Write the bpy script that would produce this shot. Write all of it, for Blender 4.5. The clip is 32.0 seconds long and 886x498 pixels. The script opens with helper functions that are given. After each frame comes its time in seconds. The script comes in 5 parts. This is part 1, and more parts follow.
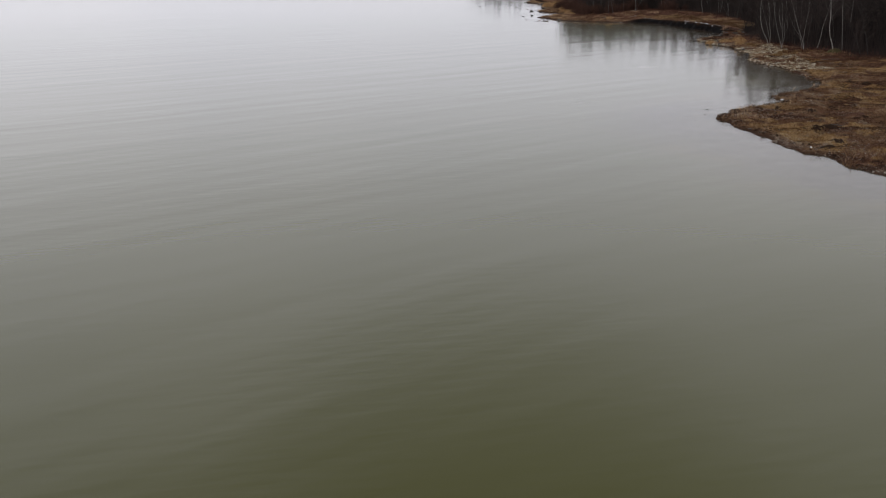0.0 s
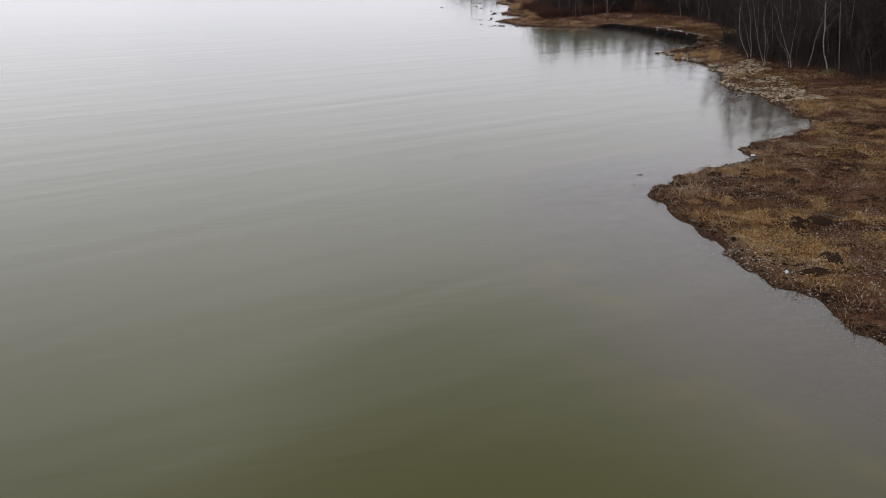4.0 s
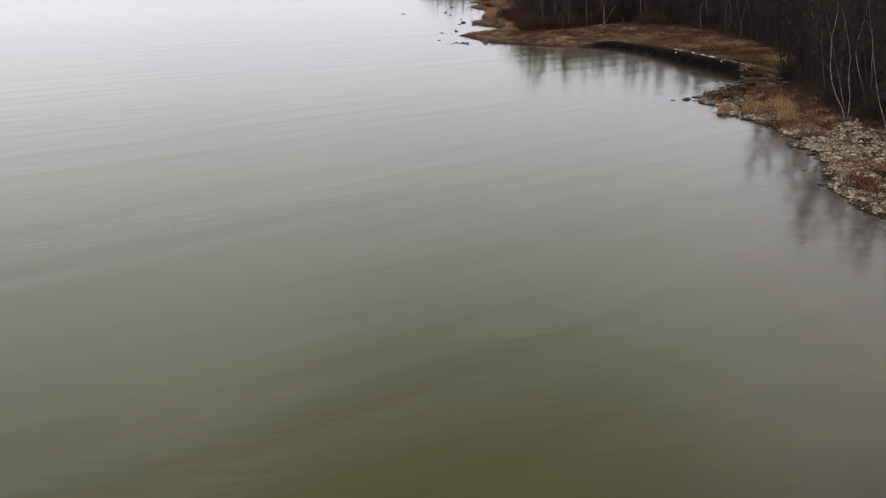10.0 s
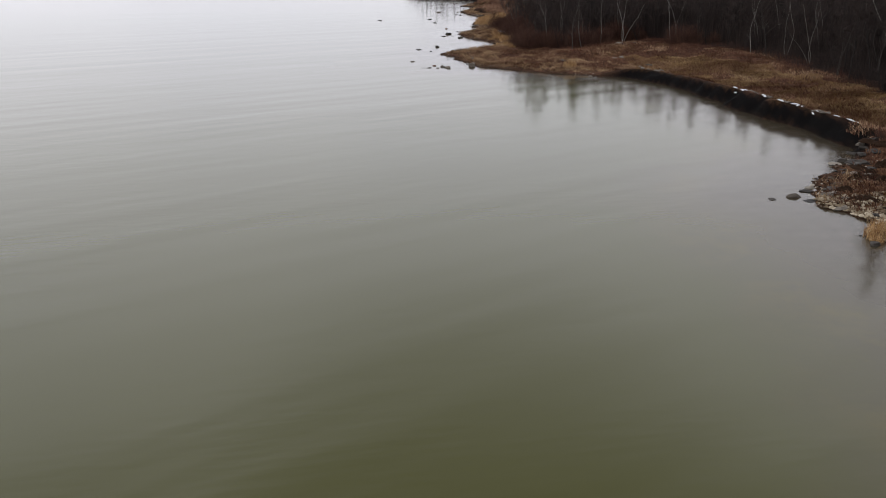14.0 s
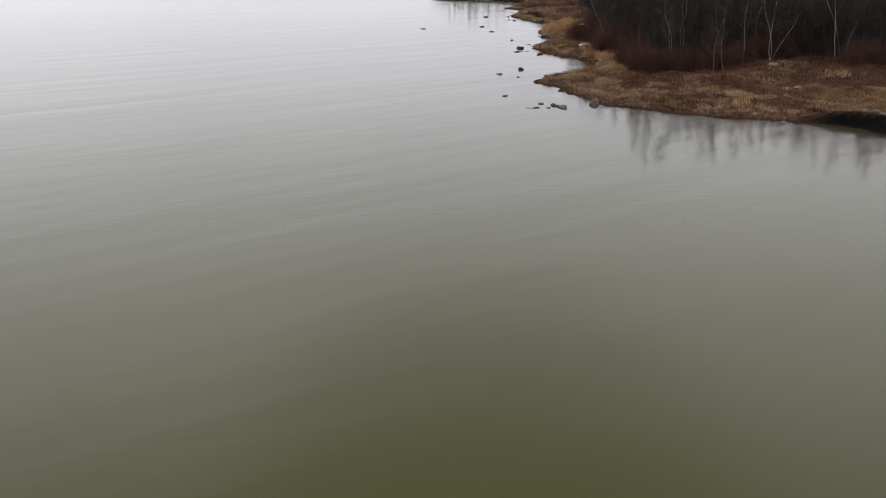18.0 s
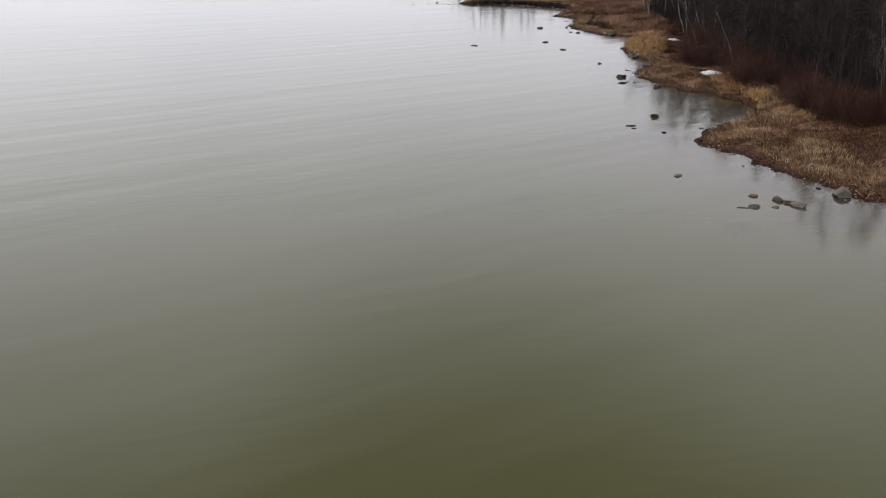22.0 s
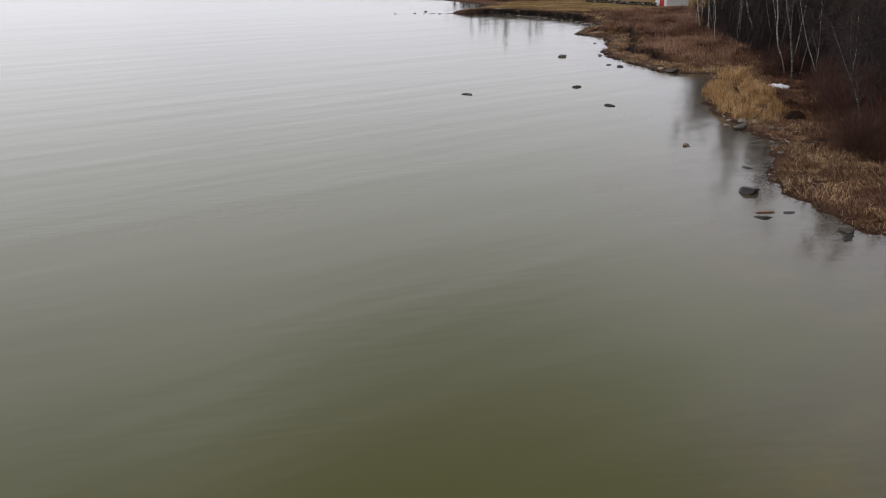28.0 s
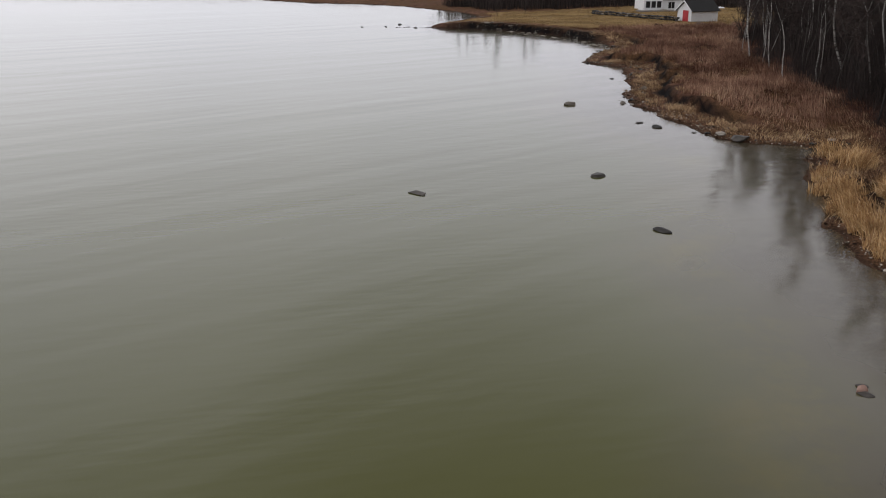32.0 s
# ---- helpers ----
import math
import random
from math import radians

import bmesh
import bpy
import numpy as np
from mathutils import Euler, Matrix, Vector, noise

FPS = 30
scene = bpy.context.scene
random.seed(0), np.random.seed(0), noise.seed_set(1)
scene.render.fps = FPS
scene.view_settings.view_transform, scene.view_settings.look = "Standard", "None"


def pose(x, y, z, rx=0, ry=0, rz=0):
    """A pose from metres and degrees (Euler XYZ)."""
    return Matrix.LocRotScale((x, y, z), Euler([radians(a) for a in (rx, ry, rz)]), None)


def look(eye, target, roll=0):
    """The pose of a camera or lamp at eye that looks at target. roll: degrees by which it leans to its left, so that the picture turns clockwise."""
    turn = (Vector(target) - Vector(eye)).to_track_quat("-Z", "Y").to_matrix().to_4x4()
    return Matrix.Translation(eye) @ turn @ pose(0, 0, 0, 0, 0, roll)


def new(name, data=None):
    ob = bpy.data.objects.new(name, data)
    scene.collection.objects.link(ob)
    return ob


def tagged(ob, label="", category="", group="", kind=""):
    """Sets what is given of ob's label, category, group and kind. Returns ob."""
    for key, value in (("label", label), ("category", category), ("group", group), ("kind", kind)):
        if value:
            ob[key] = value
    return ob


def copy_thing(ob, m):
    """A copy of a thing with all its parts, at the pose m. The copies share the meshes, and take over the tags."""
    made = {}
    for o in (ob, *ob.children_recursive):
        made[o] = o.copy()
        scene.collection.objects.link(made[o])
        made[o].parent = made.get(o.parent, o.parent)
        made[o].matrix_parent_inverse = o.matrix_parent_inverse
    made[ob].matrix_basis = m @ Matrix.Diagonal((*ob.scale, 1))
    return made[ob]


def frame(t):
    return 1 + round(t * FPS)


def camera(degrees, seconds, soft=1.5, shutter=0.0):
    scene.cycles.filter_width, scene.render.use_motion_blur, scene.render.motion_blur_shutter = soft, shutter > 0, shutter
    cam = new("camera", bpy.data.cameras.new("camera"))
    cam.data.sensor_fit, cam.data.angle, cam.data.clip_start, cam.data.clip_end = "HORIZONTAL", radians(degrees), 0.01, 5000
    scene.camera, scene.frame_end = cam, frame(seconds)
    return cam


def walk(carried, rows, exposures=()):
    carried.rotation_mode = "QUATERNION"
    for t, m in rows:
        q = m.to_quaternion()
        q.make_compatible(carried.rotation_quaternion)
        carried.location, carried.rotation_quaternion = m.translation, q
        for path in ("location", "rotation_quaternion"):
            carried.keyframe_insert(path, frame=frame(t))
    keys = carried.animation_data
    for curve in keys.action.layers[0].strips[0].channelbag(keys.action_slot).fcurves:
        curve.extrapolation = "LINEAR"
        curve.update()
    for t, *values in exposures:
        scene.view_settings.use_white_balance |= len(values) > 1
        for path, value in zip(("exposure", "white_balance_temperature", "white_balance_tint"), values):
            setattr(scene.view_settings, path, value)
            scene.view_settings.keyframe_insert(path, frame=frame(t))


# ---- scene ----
cam = camera(53.66, 32.0, soft=1.0)
# seconds, east, north, height, yaw, pitch, roll
ROWS = [
    (0.0, -0.000, -0.000, 12.098, -0.000, -17.839, -0.523),
    (0.5, 1.649, 3.156, 12.066, 0.004, -17.826, -0.524),
    (1.0, 3.299, 6.311, 12.033, -0.071, -17.826, -0.532),
    (1.5, 4.901, 9.479, 12.001, -0.130, -17.818, -0.544),
    (2.0, 6.414, 12.670, 11.971, -0.104, -17.828, -0.585),
    (2.5, 7.837, 15.892, 11.947, -0.057, -17.840, -0.637),
    (4.5, 12.121, 29.427, 11.990, -0.322, -18.074, -0.235),
    (5.0, 12.799, 32.982, 11.960, -0.417, -18.115, -0.182),
    (5.5, 13.395, 36.578, 11.927, -0.461, -18.137, -0.168),
    (6.0, 13.956, 40.224, 11.898, -0.493, -18.170, -0.198),
    (6.5, 14.517, 43.935, 11.881, -0.543, -18.192, -0.267),
    (7.0, 15.112, 47.726, 11.882, -0.580, -18.191, -0.339),
    (7.5, 15.757, 51.592, 11.893, -0.644, -18.209, -0.400),
    (8.0, 16.444, 55.525, 11.912, -0.689, -18.220, -0.422),
    (8.5, 17.127, 59.512, 11.929, -0.700, -18.198, -0.427),
    (9.0, 17.780, 63.555, 11.945, -0.680, -18.185, -0.458),
    (9.5, 18.394, 67.648, 11.959, -0.656, -18.178, -0.502),
    (10.0, 18.982, 71.774, 11.974, -0.642, -18.192, -0.540),
    (10.5, 19.559, 75.918, 11.990, -0.647, -18.234, -0.540),
    (11.0, 20.122, 80.070, 12.007, -0.650, -18.279, -0.503),
    (11.5, 20.657, 84.222, 12.025, -0.671, -18.326, -0.449),
    (12.0, 21.146, 88.370, 12.045, -0.713, -18.373, -0.380),
    (12.5, 21.562, 92.516, 12.070, -0.771, -18.392, -0.276),
    (13.0, 21.889, 96.650, 12.099, -0.884, -18.375, -0.133),
    (13.5, 22.098, 100.770, 12.128, -1.018, -18.382, 0.030),
    (14.0, 22.148, 104.877, 12.152, -1.020, -18.384, 0.182),
    (14.5, 22.025, 108.970, 12.166, -0.900, -18.451, 0.265),
    (16.5, 18.104, 124.956, 12.084, -0.788, -18.485, -0.603),
    (17.0, 16.683, 128.837, 12.053, -0.777, -18.504, -0.550),
    (17.5, 15.221, 132.698, 12.021, -0.755, -18.560, -0.476),
    (18.0, 13.748, 136.541, 11.989, -0.663, -18.602, -0.386),
    (18.5, 12.320, 140.364, 11.958, -0.576, -18.621, -0.302),
    (19.0, 10.999, 144.168, 11.932, -0.562, -18.638, -0.224),
    (19.5, 9.819, 147.958, 11.914, -0.618, -18.655, -0.172),
    (20.0, 8.788, 151.747, 11.903, -0.631, -18.682, -0.183),
    (20.5, 7.928, 155.538, 11.902, -0.622, -18.679, -0.253),
    (21.0, 7.249, 159.337, 11.909, -0.576, -18.674, -0.389),
    (21.5, 6.770, 163.143, 11.927, -0.578, -18.637, -0.520),
    (22.0, 6.499, 166.953, 11.953, -0.626, -18.630, -0.610),
    (22.5, 6.418, 170.764, 11.983, -0.646, -18.614, -0.622),
    (23.0, 6.476, 174.573, 12.009, -0.661, -18.618, -0.620),
    (23.5, 6.624, 178.373, 12.023, -0.676, -18.622, -0.633),
    (24.0, 6.801, 182.170, 12.022, -0.670, -18.624, -0.690),
    (24.5, 7.027, 185.955, 12.010, -0.663, -18.609, -0.720),
    (25.0, 7.289, 189.726, 11.988, -0.681, -18.635, -0.753),
    (25.5, 7.568, 193.488, 11.962, -0.701, -18.671, -0.783),
    (27.5, 8.961, 208.521, 11.873, -0.548, -18.767, -0.590),
    (28.0, 9.376, 212.387, 11.870, -0.604, -18.778, -0.526),
    (28.5, 9.809, 216.282, 11.873, -0.657, -18.803, -0.450),
    (29.0, 10.250, 220.224, 11.885, -0.694, -18.797, -0.338),
    (29.5, 10.691, 224.224, 11.908, -0.744, -18.776, -0.233),
    (30.0, 11.133, 228.282, 11.936, -0.821, -18.766, -0.157),
    (30.5, 11.572, 232.388, 11.964, -0.898, -18.753, -0.128),
    (31.0, 12.023, 236.525, 11.990, -0.948, -18.735, -0.099),
    (31.5, 12.498, 240.673, 12.012, -0.976, -18.741, -0.044),
    (32.0, 12.996, 244.816, 12.029, -1.002, -18.797, 0.035),
]
walk(cam, [(t, pose(x, y, z, 90 + pitch, 0, yaw) @ pose(0, 0, 0, 0, 0, roll)) for t, x, y, z, yaw, pitch, roll in ROWS],
     [(0.0, -0.20), (2.5, -0.14), (5.0, 0.0), (32.0, 0.0)])

# ---- sky and sun: an even overcast day in early spring ----
world = bpy.data.worlds.new("overcast_sky")
scene.world = world
world.use_nodes = True
wn, wl = world.node_tree.nodes, world.node_tree.links
sky = wn.new("ShaderNodeTexSky")
sky.sky_type = "NISHITA"
sky.sun_disc = False
SUN_EL, SUN_AZ = radians(62), radians(-40)
sky.sun_elevation, sky.sun_rotation = SUN_EL, SUN_AZ
grey = wn.new("ShaderNodeHueSaturation")
grey.inputs["Saturation"].default_value = 0.12
grey.inputs["Value"].default_value = 0.10
cloud = wn.new("ShaderNodeTexNoise")
cloud.inputs["Scale"].default_value = 2.2
cloud.inputs["Detail"].default_value = 4
cramp = wn.new("ShaderNodeValToRGB")
cramp.color_ramp.elements[0].position, cramp.color_ramp.elements[0].color = 0.3, (0.86, 0.86, 0.935, 1)
cramp.color_ramp.elements[1].position, cramp.color_ramp.elements[1].color = 0.7, (0.965, 0.95, 1.0, 1)
wmix = wn.new("ShaderNodeMixRGB")
wmix.inputs[0].default_value = 0.85
wl.new(sky.outputs[0], grey.inputs["Color"])
wl.new(cloud.outputs["Fac"], cramp.inputs[0])
wl.new(grey.outputs[0], wmix.inputs[1])
wl.new(cramp.outputs[0], wmix.inputs[2])
# the cloud is brighter towards the hidden sun
wtc, wdot, wmap, wmul = wn.new("ShaderNodeTexCoord"), wn.new("ShaderNodeVectorMath"), wn.new("ShaderNodeMapRange"), wn.new("ShaderNodeMixRGB")
wdot.operation = "DOT_PRODUCT"
wdot.inputs[1].default_value = (math.sin(SUN_AZ), math.cos(SUN_AZ), 0)
wmap.inputs["From Min"].default_value, wmap.inputs["To Min"].default_value, wmap.inputs["To Max"].default_value = -1.0, 0.64, 1.05
wmul.blend_type, wmul.inputs[0].default_value = "MULTIPLY", 1.0
wl.new(wtc.outputs["Generated"], wdot.inputs[0])
wl.new(wdot.outputs["Value"], wmap.inputs["Value"])
wl.new(wmix.outputs[0], wmul.inputs[1])
wl.new(wmap.outputs[0], wmul.inputs[2])
# a bright band of thinner cloud over the horizon, heavier cloud overhead
wsep, wprof, wall_mul = wn.new("ShaderNodeSeparateXYZ"), wn.new("ShaderNodeValToRGB"), wn.new("ShaderNodeMixRGB")
wprof.color_ramp.interpolation = "CARDINAL"
profile = wprof.color_ramp.elements
while len(profile) < 5:
    profile.new(0.5)
for k, (at, v) in enumerate(((0.0, 0.85), (0.30, 1.17), (0.46, 0.99), (0.66, 0.34), (1.0, 0.50))):
    profile[k].position, profile[k].color = at, (v, v, v * 1.01, 1)
wall_mul.blend_type, wall_mul.inputs[0].default_value = "MULTIPLY", 1.0
wl.new(wtc.outputs["Generated"], wsep.inputs[0])
wl.new(wsep.outputs["Z"], wprof.inputs[0])
wl.new(wmul.outputs[0], wall_mul.inputs[1])
wl.new(wprof.outputs[0], wall_mul.inputs[2])
# unseen dark lobe added to the northern sky to dim its reflection in the water
nlook, nmap, nmul = wn.new("ShaderNodeVectorMath"), wn.new("ShaderNodeMapRange"), wn.new("ShaderNodeMixRGB")
nlook.operation, nmap.interpolation_type = "DOT_PRODUCT", "SMOOTHSTEP"
nlook.inputs[1].default_value = (0.055, 0.787, 0.614)
nmap.inputs["From Min"].default_value, nmap.inputs["From Max"].default_value = 0.935, 1.0
nmap.inputs["To Min"].default_value, nmap.inputs["To Max"].default_value = 1.08, 0.60
nmul.blend_type, nmul.inputs[0].default_value = "MULTIPLY", 1.0
wl.new(wtc.outputs["Generated"], nlook.inputs[0])
wl.new(nlook.outputs["Value"], nmap.inputs["Value"])
wl.new(wall_mul.outputs[0], nmul.inputs[1])
wl.new(nmap.outputs[0], nmul.inputs[2])
wl.new(nmul.outputs[0], wn["Background"].inputs["Color"])
wn["Background"].inputs["Strength"].default_value = 1.50
sun = new("sun", bpy.data.lights.new("sun", "SUN"))
sun.data.energy, sun.data.angle, sun.data.color = 0.6, radians(40), (1.0, 0.97, 0.93)
sun.matrix_world = look((50 * math.cos(SUN_EL) * math.sin(SUN_AZ), 50 * math.cos(SUN_EL) * math.cos(SUN_AZ), 50 * math.sin(SUN_EL)), (0, 0, 0))


# ---- materials ----
def material(name, rough=0.9, spec=0.2):
    m = bpy.data.materials.new(name)
    m.use_nodes = True
    b = m.node_tree.nodes["Principled BSDF"]
    b.inputs["Roughness"].default_value = rough
    b.inputs["Specular IOR Level"].default_value = spec
    return m, m.node_tree.nodes, m.node_tree.links, b


def ramp(nodes, links, fac, stops):
    r = nodes.new("ShaderNodeValToRGB")
    e = r.color_ramp.elements
    while len(e) < len(stops):
        e.new(0.5)
    for k, (p, c) in enumerate(stops):
        e[k].position, e[k].color = p, (*c, 1)
    links.new(fac, r.inputs[0])
    return r.outputs[0]


def noise_tex(nodes, links, scale, detail=4, vec=None, rough=0.55):
    n = nodes.new("ShaderNodeTexNoise")
    n.inputs["Scale"].default_value, n.inputs["Detail"].default_value, n.inputs["Roughness"].default_value = scale, detail, rough
    if vec:
        links.new(vec, n.inputs["Vector"])
    return n.outputs["Fac"]


def coords(nodes, links, kind="Object", scale=(1, 1, 1), turn=0.0):
    c = nodes.new("ShaderNodeTexCoord")
    r, m = nodes.new("ShaderNodeMapping"), nodes.new("ShaderNodeMapping")
    r.inputs["Rotation"].default_value = (0, 0, turn)
    m.inputs["Scale"].default_value = scale
    links.new(c.outputs[kind], r.inputs["Vector"])
    links.new(r.outputs[0], m.inputs["Vector"])
    return m.outputs[0]


def blend(nodes, links, fac, a, b, kind="MIX"):
    m = nodes.new("ShaderNodeMixRGB")
    m.blend_type = kind
    for k, v in enumerate((fac, a, b)):
        if isinstance(v, (int, float)):
            m.inputs[k].default_value = v
        elif isinstance(v, tuple):
            m.inputs[k].default_value = (*v, 1)
        else:
            links.new(v, m.inputs[k])
    return m.outputs[0]


def bump(nodes, links, b, height, strength=0.5, distance=0.05):
    n = nodes.new("ShaderNodeBump")
    n.inputs["Strength"].default_value, n.inputs["Distance"].default_value = strength, distance
    links.new(height, n.inputs["Height"])
    links.new(n.outputs[0], b.inputs["Normal"])


def varied(name, stops, scale=6.0, rough=0.9, spec=0.2, bumps=0.4, depth=0.02, per="object", stretch=(1, 1, 1), share=0.7):
    """A material of several shades: noise at two scales, and a shade of its own for each object or loose piece."""
    m, n, l, b = material(name, rough, spec)
    v = coords(n, l, "Object", stretch)
    f1, f2 = noise_tex(n, l, scale, 5, v), noise_tex(n, l, scale * 7, 3, v)
    if share < 0.6:
        wide = n.new("ShaderNodeMapRange")
        wide.inputs["From Min"].default_value, wide.inputs["From Max"].default_value = 0.33, 0.67
        l.new(f1, wide.inputs["Value"])
        f1 = wide.outputs[0]
    f = blend(n, l, 0.35, f1, f2)
    if per:
        g = n.new("ShaderNodeObjectInfo" if per == "object" else "ShaderNodeNewGeometry")
        f = blend(n, l, 0.45 if per == "object" else share, f, g.outputs["Random" if per == "object" else "Random Per Island"])
    l.new(ramp(n, l, f, stops), b.inputs["Base Color"])
    if bumps:
        bump(n, l, b, f2, bumps, depth)
    return m


def ground_material():
    m, n, l, b = material("shore_ground", 0.97, 0.05)
    v = coords(n, l, "Object")
    big, mid, fine = noise_tex(n, l, 0.16, 4, v), noise_tex(n, l, 0.9, 5, v, 0.65), noise_tex(n, l, 9.0, 5, v, 0.75)
    soil = ramp(n, l, blend(n, l, 0.5, mid, fine), [(0.38, (0.016, 0.010, 0.008)), (0.47, (0.085, 0.043, 0.027)), (0.57, (0.160, 0.080, 0.048)), (0.66, (0.34, 0.225, 0.135))])
    moss = ramp(n, l, fine, [(0.36, (0.024, 0.014, 0.008)), (0.62, (0.175, 0.092, 0.044))])
    col = blend(n, l, ramp(n, l, big, [(0.42, (0, 0, 0)), (0.58, (1, 1, 1))]), soil, moss)
    at = n.new("ShaderNodeAttribute")
    at.attribute_name = "inland"
    wet = n.new("ShaderNodeMapRange")
    wet.inputs["From Min"].default_value, wet.inputs["From Max"].default_value = 0.1, 0.8
    l.new(at.outputs["Fac"], wet.inputs["Value"])
    mud = ramp(n, l, fine, [(0.38, (0.012, 0.008, 0.006)), (0.52, (0.055, 0.030, 0.019)), (0.66, (0.135, 0.075, 0.046))])
    col = blend(n, l, wet.outputs[0], mud, col)
    cushions = n.new("ShaderNodeAttribute")
    cushions.attribute_name = "cushions"
    gold = ramp(n, l, blend(n, l, 0.6, mid, fine), [(0.36, (0.050, 0.026, 0.012)), (0.46, (0.165, 0.092, 0.040)), (0.56, (0.33, 0.205, 0.086)), (0.68, (0.52, 0.39, 0.22))])
    col = blend(n, l, cushions.outputs["Fac"], col, gold)
    bed = n.new("ShaderNodeMapRange")
    bed.inputs["From Min"].default_value, bed.inputs["From Max"].default_value = -0.3, -1.2
    l.new(at.outputs["Fac"], bed.inputs["Value"])
    sand = ramp(n, l, blend(n, l, 0.5, mid, fine), [(0.36, (0.075, 0.052, 0.038)), (0.50, (0.20, 0.148, 0.108)), (0.64, (0.36, 0.285, 0.21))])
    col = blend(n, l, bed.outputs[0], col, sand)
    lawn = n.new("ShaderNodeAttribute")
    lawn.attribute_name = "lawn"
    turf = ramp(n, l, blend(n, l, 0.5, mid, fine), [(0.3, (0.130, 0.080, 0.036)), (0.7, (0.30, 0.205, 0.092))])
    col = blend(n, l, lawn.outputs["Fac"], col, turf)
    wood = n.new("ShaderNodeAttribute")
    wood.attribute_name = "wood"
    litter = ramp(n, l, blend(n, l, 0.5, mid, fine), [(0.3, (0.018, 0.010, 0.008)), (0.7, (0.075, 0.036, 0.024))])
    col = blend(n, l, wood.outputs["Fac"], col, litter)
    peat = n.new("ShaderNodeAttribute")
    peat.attribute_name = "peat"
    col = blend(n, l, peat.outputs["Fac"], col, (0.004, 0.0035, 0.0035))
    l.new(col, b.inputs["Base Color"])
    bump(n, l, b, blend(n, l, 0.5, mid, fine), 0.9, 0.12)
    return m


def water_material(name, shallow, deep):
    """Lake water: a mirror by Fresnel over silt that hides the bed the more, the deeper it lies."""
    m = bpy.data.materials.new(name)
    m.use_nodes = True
    n, l = m.node_tree.nodes, m.node_tree.links
    n.remove(n["Principled BSDF"])
    v = coords(n, l, "Object")
    at = n.new("ShaderNodeAttribute")
    at.attribute_name = "murk"
    far = n.new("ShaderNodeAttribute")
    far.attribute_name = "deep"
    tone = blend(n, l, far.outputs["Fac"], shallow, deep)
    tint = blend(n, l, 1.0, tone, ramp(n, l, noise_tex(n, l, 0.03, 3, v), [(0.3, (0.94, 0.94, 0.94)), (0.7, (1, 1, 1))]), "MULTIPLY")
    # weed on the bed at middling depth gives the water a yellow-green cloudiness
    weed = blend(n, l, 1.0, ramp(n, l, noise_tex(n, l, 0.22, 5, v, 0.65), [(0.46, (0, 0, 0)), (0.66, (1, 1, 1))]), ramp(n, l, far.outputs["Fac"], [(0.25, (0, 0, 0)), (0.5, (0.8, 0.8, 0.8)), (0.95, (0, 0, 0))]), "MULTIPLY")
    tint = blend(n, l, weed, tint, (0.112, 0.094, 0.026))
    silt, clear, mix = n.new("ShaderNodeBsdfDiffuse"), n.new("ShaderNodeBsdfTransparent"), n.new("ShaderNodeMixShader")
    clear.inputs["Color"].default_value = (0.93, 0.91, 0.84, 1)
    l.new(tint, silt.inputs["Color"])
    l.new(at.outputs["Fac"], mix.inputs[0])
    l.new(clear.outputs[0], mix.inputs[1])
    l.new(silt.outputs[0], mix.inputs[2])
    out = mix.outputs[0]
    calm = ramp(n, l, noise_tex(n, l, 0.035, 4, coords(n, l, "Object", (0.45, 1.7, 1), radians(-30))), [(0.36, (0.30, 0.30, 0.30)), (0.62, (1, 1, 1))])
    swell = noise_tex(n, l, 0.22, 1, coords(n, l, "Object", (0.14, 1.4, 1), radians(-36)), 0.4)
    ripple = blend(n, l, 0.45, noise_tex(n, l, 0.8, 2, coords(n, l, "Object", (0.35, 1.3, 1), radians(-40)), 0.3), noise_tex(n, l, 1.7, 2, coords(n, l, "Object", (0.4, 1.5, 1), radians(-12)), 0.4))
    wave = n.new("ShaderNodeBump")
    wave.inputs["Strength"].default_value, wave.inputs["Distance"].default_value = 1.0, 0.045
    l.new(blend(n, l, 1.0, swell, calm, "MULTIPLY"), wave.inputs["Height"])
    bp = n.new("ShaderNodeBump")
    bp.inputs["Strength"].default_value, bp.inputs["Distance"].default_value = 1.0, 0.014
    l.new(blend(n, l, 1.0, ripple, calm, "MULTIPLY"), bp.inputs["Height"])
    l.new(wave.outputs[0], bp.inputs["Normal"])
    mirror, fres, top = n.new("ShaderNodeBsdfGlossy"), n.new("ShaderNodeFresnel"), n.new("ShaderNodeMixShader")
    mirror.inputs["Roughness"].default_value = 0.10
    l.new(bp.outputs[0], silt.inputs["Normal"])
    fres.inputs["IOR"].default_value = 1.34
    l.new(bp.outputs[0], mirror.inputs["Normal"])
    l.new(bp.outputs[0], fres.inputs["Normal"])
    l.new(fres.outputs[0], top.inputs[0])
    l.new(out, top.inputs[1])
    l.new(mirror.outputs[0], top.inputs[2])
    out = top.outputs[0]
    l.new(out, n["Material Output"].inputs["Surface"])
    return m


